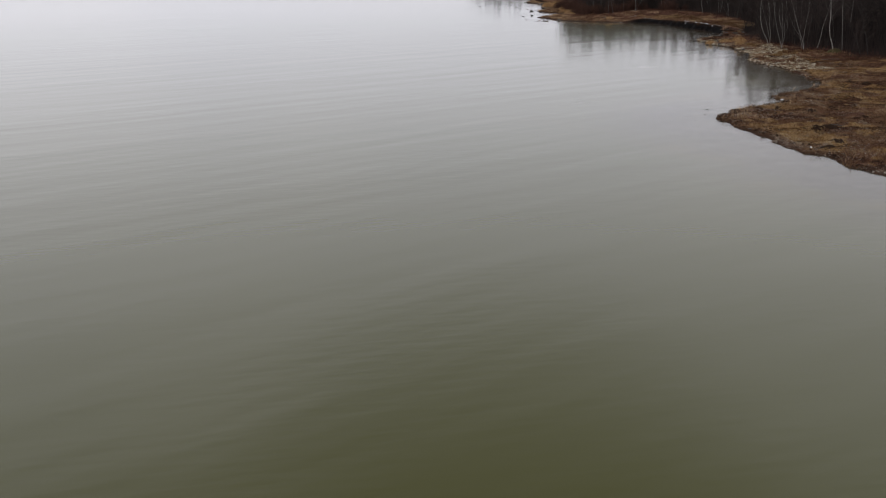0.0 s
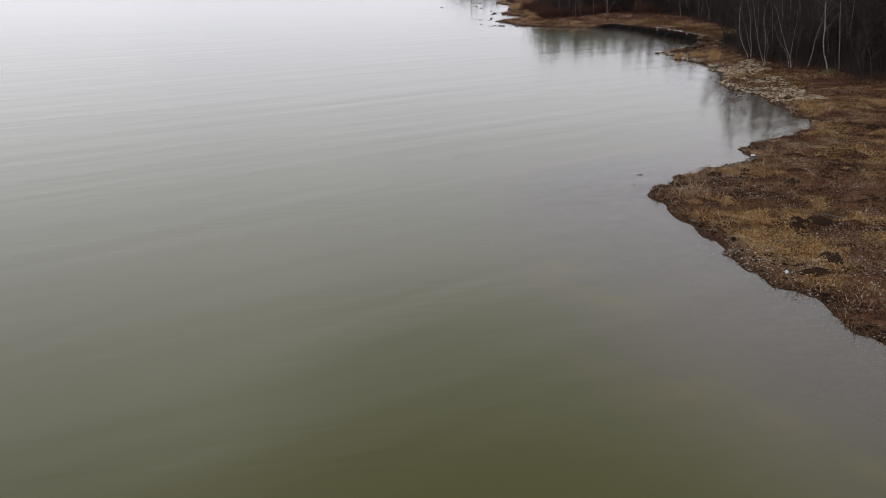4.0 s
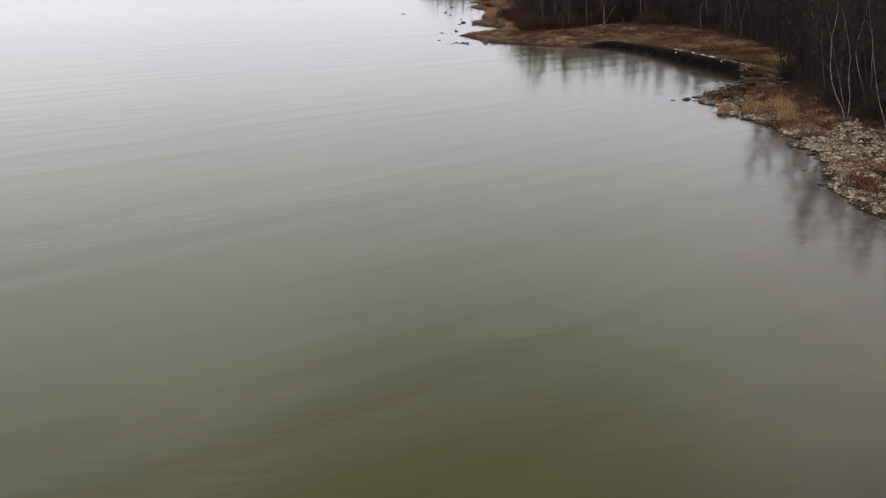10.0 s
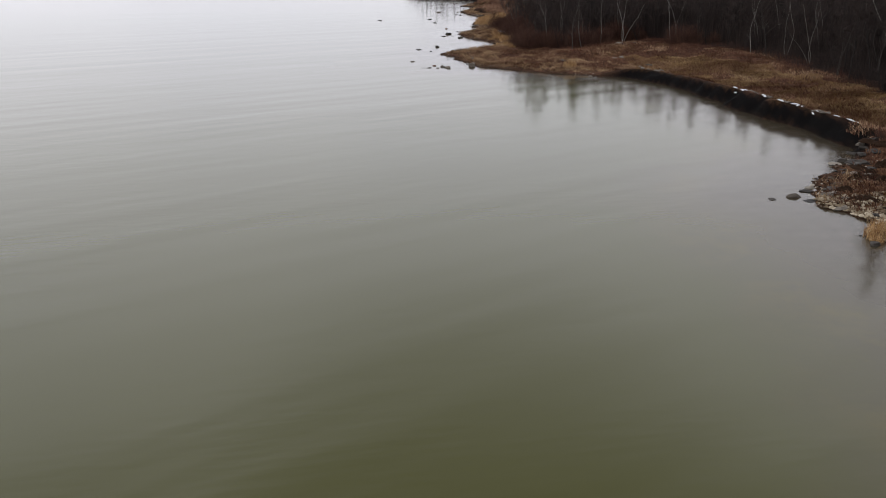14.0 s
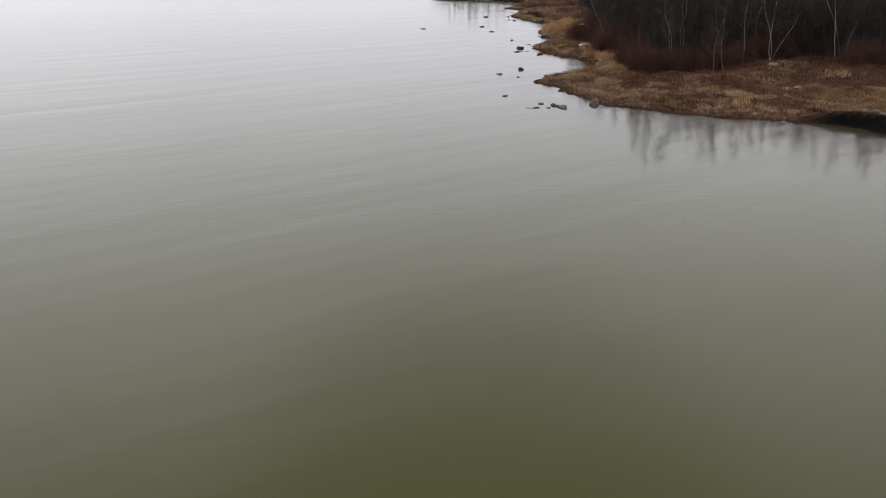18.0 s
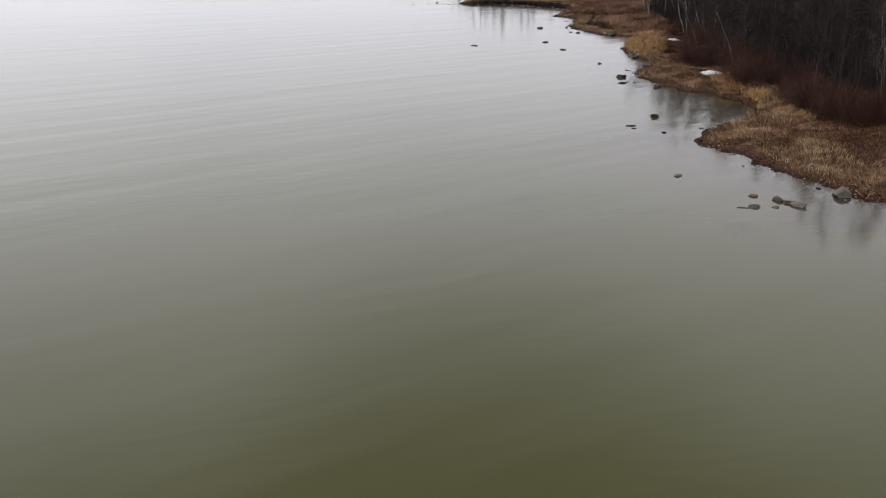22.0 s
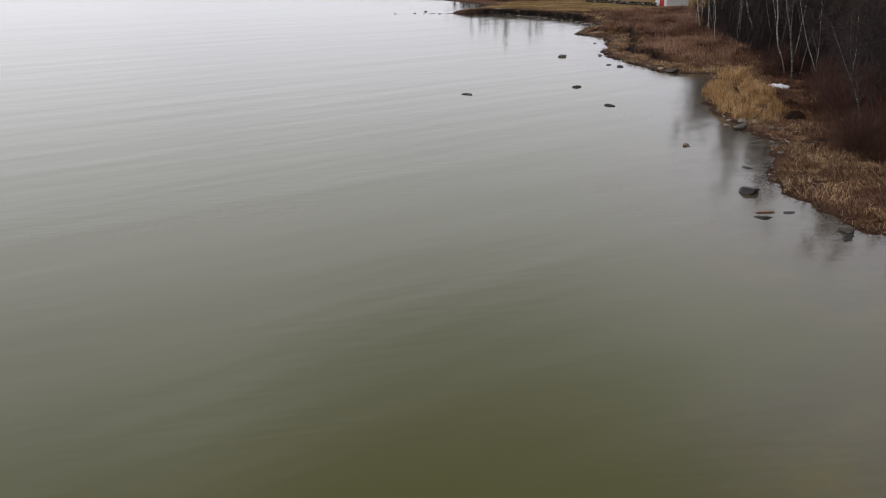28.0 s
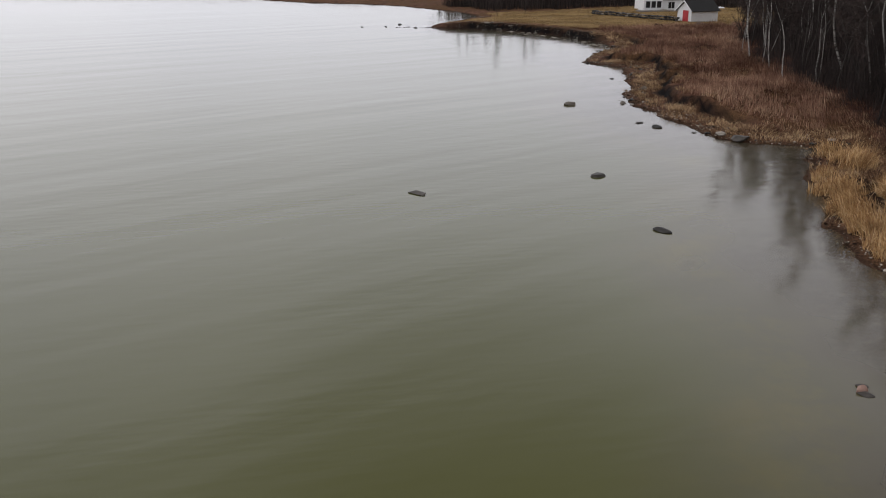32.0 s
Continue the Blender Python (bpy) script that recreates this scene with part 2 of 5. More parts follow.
def birch_bark():
    m, n, l, b = material("birch_bark", 0.75, 0.3)
    v = coords(n, l, "Object", (1.2, 1.2, 5.0))
    f = noise_tex(n, l, 2.6, 5, v, 0.7)
    info = n.new("ShaderNodeObjectInfo")
    white = ramp(n, l, f, [(0.41, (0.028, 0.024, 0.022)), (0.48, (0.36, 0.34, 0.31)), (0.62, (0.74, 0.71, 0.66))])
    shade = ramp(n, l, info.outputs["Random"], [(0.0, (0.30, 0.29, 0.28)), (0.6, (0.70, 0.68, 0.66)), (1.0, (1.0, 0.99, 0.97))])
    l.new(blend(n, l, 1.0, white, shade, "MULTIPLY"), b.inputs["Base Color"])
    bump(n, l, b, f, 0.4, 0.02)
    return m


GROUND = ground_material()
SURFACE = water_material("lake_surface", (0.084, 0.066, 0.045), (0.084, 0.085, 0.025))
BIRCH = birch_bark()
ALDER = varied("alder_bark", [(0.3, (0.022, 0.019, 0.017)), (0.6, (0.062, 0.054, 0.048)), (0.8, (0.12, 0.108, 0.096))], 3.0, stretch=(1, 1, 0.3))
TWIG = varied("twigs", [(0.2, (0.025, 0.019, 0.017)), (0.8, (0.074, 0.054, 0.047))], 2.0, bumps=0)
BRANCH = varied("branch_bark", [(0.2, (0.035, 0.030, 0.027)), (0.8, (0.16, 0.148, 0.135))], 2.0, bumps=0)
WILLOW = varied("willow_stems", [(0.15, (0.030, 0.015, 0.011)), (0.55, (0.094, 0.047, 0.034)), (0.9, (0.21, 0.115, 0.078))], 0.6, bumps=0, per="island", share=0.5)
BRUSH = varied("brush_stems", [(0.2, (0.018, 0.015, 0.014)), (0.8, (0.068, 0.052, 0.046))], 2.0, bumps=0, per="island")
# near-black: the shade deep in the wood is put into this needle colour
SHADE_NEEDLES = varied("spruce_needles", [(0.2, (0.006, 0.007, 0.006)), (0.8, (0.014, 0.017, 0.012))], 2.0, bumps=0, per="island")
GRASS = varied("dry_grass", [(0.20, (0.050, 0.020, 0.013)), (0.42, (0.150, 0.070, 0.040)), (0.62, (0.30, 0.175, 0.100)), (0.84, (0.60, 0.43, 0.27))], 0.22, bumps=0, per="island", share=0.35)
RUST = varied("rusty_grass", [(0.20, (0.032, 0.015, 0.011)), (0.5, (0.115, 0.050, 0.032)), (0.80, (0.25, 0.130, 0.083))], 0.13, bumps=0, per="island", share=0.4)
TURF = varied("mossy_turf", [(0.22, (0.018, 0.009, 0.007)), (0.40, (0.100, 0.046, 0.025)), (0.52, (0.160, 0.080, 0.040)), (0.63, (0.24, 0.145, 0.072)), (0.80, (0.40, 0.29, 0.18))], 0.35, bumps=0, per="island", share=0.30)
REED = varied("reed_straw", [(0.12, (0.11, 0.048, 0.020)), (0.40, (0.36, 0.205, 0.090)), (0.62, (0.58, 0.37, 0.165)), (0.85, (0.80, 0.59, 0.34))], 1.6, bumps=0, per="island", share=0.55)
STONE = varied("granite", [(0.2, (0.050, 0.041, 0.033)), (0.5, (0.165, 0.142, 0.115)), (0.8, (0.38, 0.345, 0.295))], 2.2, 0.8, 0.3, 0.5, 0.04)
WET_STONE = varied("wet_granite", [(0.2, (0.012, 0.011, 0.010)), (0.6, (0.040, 0.034, 0.028)), (0.9, (0.115, 0.10, 0.085))], 2.2, 0.6, 0.3, 0.5, 0.04)
PINK_STONE = varied("reddish_granite", [(0.2, (0.16, 0.085, 0.060)), (0.8, (0.34, 0.21, 0.16))], 2.2, 0.6, 0.4, 0.5, 0.04)
GRAVEL = varied("gravel", [(0.1, (0.05, 0.037, 0.028)), (0.5, (0.20, 0.165, 0.125)), (0.9, (0.60, 0.54, 0.46))], 3.0, 0.95, 0.05, 0, per="island")
WRACK = varied("wrack", [(0.2, (0.012, 0.008, 0.006)), (0.8, (0.060, 0.034, 0.020))], 6.0, 0.95, 0.05, 0, per="island")
SNOW = varied("old_snow", [(0.2, (0.70, 0.72, 0.75)), (0.8, (0.86, 0.87, 0.88))], 3.0, 0.7, 0.3, 0.6, 0.05, per="")
PLANK = varied("soaked_plank", [(0.2, (0.10, 0.045, 0.022)), (0.8, (0.24, 0.125, 0.065))], 3.0, 0.6, 0.4, 0.4, 0.01, stretch=(0.2, 3, 3))
WHITE = varied("white_render", [(0.2, (0.66, 0.66, 0.66)), (0.8, (0.80, 0.80, 0.79))], 1.5, 0.85, 0.2, 0.2, 0.01, per="")
BLUE_ROOF = varied("blue_black_roof", [(0.2, (0.020, 0.023, 0.040)), (0.8, (0.045, 0.050, 0.085))], 2.0, 0.6, 0.3, 0.3, 0.02)
BLACK_ROOF = varied("black_felt_roof", [(0.2, (0.014, 0.014, 0.014)), (0.8, (0.035, 0.034, 0.033))], 2.0, 0.9, 0.2, 0.4, 0.02)
RED = varied("red_paint", [(0.2, (0.36, 0.025, 0.030)), (0.8, (0.46, 0.040, 0.045))], 2.0, 0.6, 0.3, 0.2, 0.01, per="")
GLASS = varied("dark_glass", [(0.2, (0.012, 0.013, 0.015)), (0.8, (0.030, 0.032, 0.036))], 1.0, 0.08, 0.5, 0, per="")
TIMBER = varied("grey_timber", [(0.2, (0.085, 0.075, 0.065)), (0.8, (0.22, 0.20, 0.18))], 3.0, 0.85, 0.2, 0.4, 0.01, stretch=(0.2, 3, 3))
SHINGLE = varied("shingle", [(0.15, (0.11, 0.078, 0.050)), (0.5, (0.30, 0.245, 0.165)), (0.9, (0.58, 0.51, 0.39))], 1.0, 0.95, 0.05, 0, per="island")
HEATH = varied("heath_twigs", [(0.2, (0.040, 0.019, 0.015)), (0.6, (0.130, 0.060, 0.043)), (0.9, (0.24, 0.128, 0.090))], 0.2, bumps=0, per="island", share=0.5)
GRIT = varied("pale_grit", [(0.1, (0.16, 0.13, 0.095)), (0.5, (0.36, 0.31, 0.24)), (0.9, (0.66, 0.61, 0.53))], 1.0, 0.95, 0.05, 0, per="island")
PALE = varied("pale_straw", [(0.22, (0.060, 0.029, 0.017)), (0.46, (0.255, 0.150, 0.082)), (0.75, (0.60, 0.43, 0.245))], 0.7, bumps=0, per="island", share=0.4)
MOSS = varied("golden_moss", [(0.22, (0.060, 0.030, 0.012)), (0.42, (0.215, 0.115, 0.046)), (0.60, (0.37, 0.235, 0.096)), (0.80, (0.54, 0.41, 0.23))], 0.5, bumps=0, per="island", share=0.4)
CUSHION = varied("cushion_moss", [(0.3, (0.035, 0.030, 0.012)), (0.55, (0.100, 0.080, 0.036)), (0.75, (0.19, 0.165, 0.070))], 5.0, bumps=0.8, depth=0.08, per="")
MEADOW = varied("meadow_grass", [(0.22, (0.110, 0.060, 0.026)), (0.42, (0.24, 0.140, 0.068)), (0.62, (0.36, 0.240, 0.110)), (0.82, (0.54, 0.40, 0.22))], 0.14, bumps=0, per="island", share=0.3)
HERBS = varied("withered_herbs", [(0.20, (0.070, 0.034, 0.024)), (0.45, (0.215, 0.110, 0.072)), (0.66, (0.38, 0.225, 0.145)), (0.85, (0.60, 0.42, 0.28))], 0.2, bumps=0, per="island", share=0.4)
HAZE = varied("thicket_twigs", [(0.2, (0.028, 0.022, 0.019)), (0.8, (0.085, 0.063, 0.054))], 0.3, bumps=0, per="island", share=0.5)
LAWN = varied("withered_lawn", [(0.25, (0.130, 0.085, 0.034)), (0.5, (0.31, 0.205, 0.086)), (0.75, (0.52, 0.375, 0.180))], 0.16, bumps=0, per="island", share=0.3)


# ---- the plan: the waterline, stretch by stretch (east, north) ----
FIRST_CAPE = [(137.2, -65.4), (78.5, -6.6), (47.1, 27.4), (32.4, 40.9), (27.1, 49.4), (25.2, 54.5), (24.3, 58.7), (23.8, 63.1), (22.9, 66.5), (23.0, 70.4), (23.5, 73.9), (25.8, 76.8), (28.7, 79.1), (30.5, 80.7), (32.0, 83.6), (33.4, 86.4)]
FIRST_BAY = [(36.3, 88.5), (38.5, 90.8), (40.3, 95.0), (41.1, 101.3), (41.2, 107.6), (41.0, 112.7), (41.4, 118.4), (42.8, 125.2), (44.2, 132.6), (43.7, 138.3), (43.0, 142.0), (43.4, 146.3), (41.9, 149.2), (43.7, 152.3)]
PEAT_BANK = [(47.1, 157.1), (51.0, 162.2), (50.2, 168.5), (49.0, 175.3), (48.3, 181.0), (47.2, 189.0), (45.5, 195.8), (44.1, 199.2)]
STONY_CAPE = [(39.3, 201.7), (34.8, 203.9), (30.4, 207.1), (27.8, 210.5), (26.3, 215.3), (25.1, 219.3), (23.9, 223.2), (24.8, 226.9), (28.2, 230.6), (31.5, 233.8), (32.0, 238.9), (30.4, 244.6), (28.7, 248.0), (27.7, 253.1), (27.5, 256.9)]
REED_BAY = [(29.0, 261.1), (31.2, 266.3), (31.1, 271.9), (30.9, 278.8), (32.6, 285.6), (34.8, 293.6), (36.9, 297.6), (39.2, 299.6), (36.6, 300.6), (33.6, 301.6), (31.9, 305.5), (30.4, 312.3), (30.0, 318.6), (31.8, 328.3), (34.1, 339.7), (30.8, 347.6), (36.6, 361.3)]
VILLAGE_SHORE = [(35.3, 370.4), (31.9, 379.5), (26.0, 387.2), (19.6, 390.8), (13.1, 394.7), (21.6, 405.0), (22.1, 425.5), (15.5, 439.7), (3.9, 456.6), (-8.8, 464.0), (-17.6, 468.5), (-32.3, 482.1), (-58.7, 493.3), (-127.2, 507.7), (-411.1, 591.2)]
# the edge of the wood, and the foot of the bank of peat
WOOD_EDGE = [(147.0, 48.5), (78.4, 91.3), (58.9, 108.2), (53.0, 113.9), (51.0, 120.7), (50.0, 129.8), (50.5, 138.9), (52.0, 152.6), (54.9, 161.7), (59.8, 173.1), (63.7, 186.8), (63.7, 198.2), (61.8, 211.8), (55.9, 225.4), (50.0, 231.1), (44.1, 227.6), (40.2, 225.3), (37.8, 229.9), (36.3, 239.0), (35.8, 248.1), (36.8, 259.5), (37.3, 270.8), (41.2, 282.2), (43.1, 295.9), (43.1, 311.9), (45.1, 326.7), (48.0, 341.5), (54.9, 364.3), (66.6, 382.6), (88.1, 403.2)]


def glide(points, step):
    """A smooth line through points, cut to even steps."""
    p = np.array(points, float)
    p = np.vstack([2 * p[0] - p[1], p, 2 * p[-1] - p[-2]])
    out = []
    for a, b, c, d in zip(p, p[1:], p[2:], p[3:]):
        k = max(2, int(np.linalg.norm(c - b) / step))
        t = np.linspace(0, 1, k, endpoint=False)[:, None]
        out.append(0.5 * (2 * b + (c - a) * t + (2 * a - 5 * b + 4 * c - d) * t ** 2 + (3 * b - a - 3 * c + d) * t ** 3))
    return np.vstack(out + [p[-2:-1]])


rng = np.random.default_rng(7)
LATTICE = rng.random((256, 256))


def lumps(x, y, size, shift=0):
    """Smooth random hills between 0 and 1, about size metres across."""
    u, v = x / size + 37.3 * shift, y / size + 11.7 * shift
    i, j = np.floor(u).astype(int), np.floor(v).astype(int)
    a, b = u - i, v - j
    a, b = a * a * (3 - 2 * a), b * b * (3 - 2 * b)
    g = lambda p, q: LATTICE[p % 256, q % 256]
    return (g(i, j) * (1 - a) + g(i + 1, j) * a) * (1 - b) + (g(i, j + 1) * (1 - a) + g(i + 1, j + 1) * a) * b


SHORE = glide(FIRST_CAPE + FIRST_BAY + PEAT_BANK + STONY_CAPE + REED_BAY + VILLAGE_SHORE, 0.8)
LAND = np.vstack([SHORE, [(-420, 3000), (3000, 3000), (3000, -60)]])
WOOD = np.vstack([glide(WOOD_EDGE, 3.0), [(2900, 520), (2900, -1700)]])


def inside(poly, x, y):
    r = np.zeros(x.shape, bool)
    for (x0, y0), (x1, y1) in zip(poly, np.roll(poly, -1, 0)):
        if y0 != y1:
            r ^= ((y0 > y) != (y1 > y)) & (x < (x1 - x0) * (y - y0) / (y1 - y0) + x0)
    return r


def reach(line, x, y):
    """The distance from each place to a line."""
    best = np.full(x.shape, 1e9, np.float32)
    for (x0, y0), (x1, y1) in zip(line, line[1:]):
        dx, dy = x1 - x0, y1 - y0
        t = np.clip(((x - x0) * dx + (y - y0) * dy) / (dx * dx + dy * dy), 0, 1)
        np.minimum(best, (x - x0 - t * dx) ** 2 + (y - y0 - t * dy) ** 2, out=best)
    return np.sqrt(best)


def depth_of(poly, line, x, y):
    return np.where(inside(poly, x, y), 1, -1) * reach(line, x, y)


# tables on an even grid, from which the distance inland is read anywhere near the shore
GX, GY, GS = -60.0, 20.0, 0.75
gx, gy = np.meshgrid(np.arange(GX, 140, GS, dtype=np.float32), np.arange(GY, 510, GS, dtype=np.float32), indexing="ij")
D_TABLE = depth_of(LAND, SHORE, gx, gy)
W_TABLE = depth_of(WOOD, WOOD[:-2], gx, gy)
bank_line = glide(PEAT_BANK[1:], 2.0)
P_TABLE = reach(bank_line, gx, gy)


def read(table, x, y):
    u, v = np.clip((np.asarray(x, float) - GX) / GS, 0, table.shape[0] - 1.001), np.clip((np.asarray(y, float) - GY) / GS, 0, table.shape[1] - 1.001)
    i, j = u.astype(int), v.astype(int)
    a, b = u - i, v - j
    return (table[i, j] * (1 - a) + table[i + 1, j] * a) * (1 - b) + (table[i, j + 1] * (1 - a) + table[i + 1, j + 1] * a) * b


def mossy(x, y):
    """Where moss lies in cushions on the low shore."""
    return lumps(x, y, 3.4, 81) * 0.6 + lumps(x, y, 1.0, 82) * 0.4


def inland(x, y):
    """Metres from the waterline, in the water below zero, with small coves and noses."""
    return read(D_TABLE, x, y) + 1.3 * (lumps(x, y, 2.3, 1) - 0.5) + 0.75 * (lumps(x, y, 0.9, 2) - 0.5)


def woods(x, y):
    return read(W_TABLE, x, y) + 3 * (lumps(x, y, 7, 3) - 0.5)


def bank(x, y):
    return np.clip(1.5 - read(P_TABLE, x, y) / 3.0, 0, 1) * np.clip((206 - y) / 5, 0, 1)


def village(x, y):
    """The cut bank along the village shore."""
    return np.clip((y - 364) / 7, 0, 1) * np.clip((414 - y) / 9, 0, 1) * np.clip((x - 12) / 8, 0, 1)


def lawn_at(x, y):
    return np.clip((y - 375 - 0.25 * (x - 36)) / 6, 0, 1) * np.clip((inland(x, y) - 2) / 2, 0, 1) * np.clip((428 - y) / 6, 0, 1)


def scarp(x, y):
    """Where a low scarp runs along the shore, some metres inland."""
    return np.clip((y - 302) / 10, 0, 1) * np.clip((372 - y) / 8, 0, 1) + 0.6 * np.clip((y - 112) / 5, 0, 1) * np.clip((142 - y) / 6, 0, 1)


def height(x, y):
    d = inland(x, y)
    up = 0.10 * np.clip(d / 0.35, 0, 1) + 0.34 * (1 - np.exp(-np.clip(d, 0, None) / 4.5)) + 0.9 * np.clip((d - 7) / 18, 0, 1) ** 1.3
    up = up + np.clip(d / 2, 0, 1) * (0.42 * (lumps(x, y, 1.9, 4) - 0.5) + 0.15 * (lumps(x, y, 0.7, 5) - 0.5) + 0.5 * (lumps(x, y, 9, 6) - 0.4) * np.clip(d / 8, 0, 1))
    steep = (0.85 + 0.45 * np.clip((200 - y) / 20, 0, 1)) * np.clip(d / 1.3, 0, 1) + 0.02 * np.clip(d, 0, 20) + 0.15 * (lumps(x, y, 1.2, 8) - 0.5) * np.clip(d, 0, 1)
    cut = 1.0 * np.clip(d / 1.2, 0, 1) + 0.012 * np.clip(d, 0, 25) + 0.1 * (lumps(x, y, 1.2, 8) - 0.5) * np.clip(d, 0, 1)
    up = up + (0.40 + 0.35 * (y > 250)) * scarp(x, y) * np.clip((d - 3.2 - 1.0 * lumps(x, y, 5.0, 41)) / 0.5, 0, 1)
    b, v = bank(x, y), village(x, y)
    up = np.maximum(up * (1 - b), 0) + steep * b
    up = up * (1 - v) + cut * v
    down = -0.05 * np.clip(-d, 0, 5) - 0.13 * np.clip(-d - 5, 0, 14) - 0.05 + (0.10 * (lumps(x, y, 1.1, 9) - 0.5) + 0.12 * (lumps(x, y, 3.3, 10) - 0.5)) * np.clip(-d, 0, 1)
    return np.where(d > 0, up, down)


# ---- building helpers ----
def mesh_of(name, verts, faces, mat, smooth=False):
    me = bpy.data.meshes.new(name)
    verts, faces = np.asarray(verts, np.float32), np.asarray(faces, np.int32)
    me.vertices.add(len(verts))
    me.vertices.foreach_set("co", verts.ravel())
    k = faces.shape[1]
    me.loops.add(faces.size)
    me.loops.foreach_set("vertex_index", faces.ravel())
    me.polygons.add(len(faces))
    me.polygons.foreach_set("loop_start", np.arange(0, faces.size, k, dtype=np.int32))
    me.polygons.foreach_set("use_smooth", np.full(len(faces), smooth))
    me.materials.append(mat)
    me.update(calc_edges=True)
    me.validate()
    return me


def part(name, data, mat, parent, label=""):
    """One mesh under a thing or under a part, from a bmesh or from mesh data."""
    if isinstance(data, bmesh.types.BMesh):
        me = bpy.data.meshes.new(name)
        data.to_mesh(me)
        data.free()
        me.materials.append(mat)
        data = me
    ob = new(name, data)
    ob.parent = parent
    return tagged(ob, label) if label else ob


def thing(name, label, category, m=None, group="", kind=""):
    ob = new(name)
    ob.empty_display_size = 0.2
    if m is not None:
        ob.matrix_world = m
    return tagged(ob, label, category, group, kind)


class Tubes:
    """Gathers tapered tubes into one mesh."""

    def __init__(self):
        self.v, self.f = [], []

    def add(self, pts, rads, n=5):
        pts = [Vector(p) for p in pts]
        base = len(self.v)
        for k, p in enumerate(pts):
            way = (pts[min(k + 1, len(pts) - 1)] - pts[max(k - 1, 0)]).normalized()
            side = way.orthogonal().normalized()
            other = way.cross(side)
            for q in range(n):
                a = 2 * math.pi * q / n
                self.v.append(p + (side * math.cos(a) + other * math.sin(a)) * rads[k])
            if k:
                for q in range(n):
                    self.f.append((base + (k - 1) * n + q, base + (k - 1) * n + (q + 1) % n, base + k * n + (q + 1) % n, base + k * n + q))

    def mesh(self, name, mat):
        return mesh_of(name, self.v, self.f, mat, True)


def blades(x, y, z, length, width, lean, rg, curl=0.35, aim=None):
    """Bent blades of two pieces each: four-cornered foot and a tip. Returns corners and three-cornered faces."""
    n = len(x)
    a, t = rg.random(n) * 2 * np.pi, rg.random(n) * 2 * np.pi
    if aim is not None:
        a = aim
    low, top = lean * 0.5, lean * (1 + curl)
    root = np.stack([x, y, z], 1)
    side = np.stack([np.cos(t), np.sin(t), np.zeros(n)], 1) * (width / 2)[:, None]
    mid = root + np.stack([np.cos(a) * np.sin(low), np.sin(a) * np.sin(low), np.cos(low)], 1) * (length * 0.55)[:, None]
    tip = mid + np.stack([np.cos(a) * np.sin(top), np.sin(a) * np.sin(top), np.cos(top)], 1) * (length * 0.45)[:, None]
    v = np.stack([root - side, root + side, mid + side * 0.8, mid - side * 0.8, tip], 1).reshape(-1, 3)
    b = np.arange(n)[:, None] * 5
    f = np.concatenate([b + [0, 1, 2], b + [0, 2, 3], b + [3, 2, 4]], 1).reshape(-1, 3)
    return v, f


def stuff(name, v, f, mat, label, category):
    return tagged(new(name, mesh_of(name, v, f, mat)), label, category, kind="stuff")


# ---- ground and water ----
def steps(*spans):
    return np.unique(np.round(np.concatenate([np.arange(a, b, s) for a, b, s in spans]), 3))


xs = steps((-3000, -400, 400), (-400, -60, 20), (-60, 6, 3), (6, 18, 0.5), (18, 62, 0.4), (62, 90, 1.2), (90, 160, 6), (160, 400, 40), (400, 3001, 400))
ys = steps((-3000, -100, 400), (-100, 36, 8), (36, 160, 0.4), (160, 310, 0.6), (310, 400, 0.9), (400, 500, 2.5), (500, 700, 20), (700, 3101, 400))
tx, ty = np.meshgrid(xs, ys, indexing="ij")
near = (tx > GX) & (tx < 138) & (ty > GY) & (ty < 508)
far_d = depth_of(LAND, SHORE[::8], tx, ty)
tz = np.where(near, height(tx, ty), np.where(far_d > 0, np.minimum(1.5, far_d * 0.08), np.maximum(-2.2, far_d * 0.08)))
nx, ny = tx.shape
idx = np.arange(nx * ny).reshape(nx, ny)
quads = np.stack([idx[:-1, :-1], idx[1:, :-1], idx[1:, 1:], idx[:-1, 1:]], -1).reshape(-1, 4)
ground_mesh = mesh_of("ground", np.stack([tx, ty, tz], -1).reshape(-1, 3), quads, GROUND, True)
d_all = np.where(near, inland(tx, ty), far_d)
rise = np.gradient(tz, axis=0) / np.gradient(tx, axis=0)
steepness = np.hypot(rise, np.gradient(tz, axis=1) / np.gradient(ty, axis=1))
cushions = np.clip((mossy(tx, ty) - 0.45 - 0.012 * d_all) / 0.07, 0, 1) * np.clip((d_all - 0.3 - 1.0 * lumps(tx, ty, 2.5, 83)) / 0.7, 0, 1) * np.where(near & (ty < 150), 1, 0)
for key, values in (("inland", d_all), ("cushions", cushions), ("lawn", np.where(near, lawn_at(tx, ty), 0)),
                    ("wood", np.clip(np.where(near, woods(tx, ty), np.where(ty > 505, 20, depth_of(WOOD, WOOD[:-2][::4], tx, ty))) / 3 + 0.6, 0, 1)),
                    ("peat", np.clip(1.6 - np.abs(d_all - 0.6) / 0.85, 0, 1) * np.where(near, np.maximum(bank(tx, ty), village(tx, ty)), 0) + np.where(near, 1.0 * scarp(tx, ty) * np.clip(1.5 - np.abs(d_all - 3.3 - 1.0 * lumps(tx, ty, 5.0, 41)) / 0.5, 0, 1), 0))):
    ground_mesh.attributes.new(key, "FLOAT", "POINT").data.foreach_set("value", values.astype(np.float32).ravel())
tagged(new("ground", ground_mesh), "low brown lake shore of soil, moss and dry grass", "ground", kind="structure")


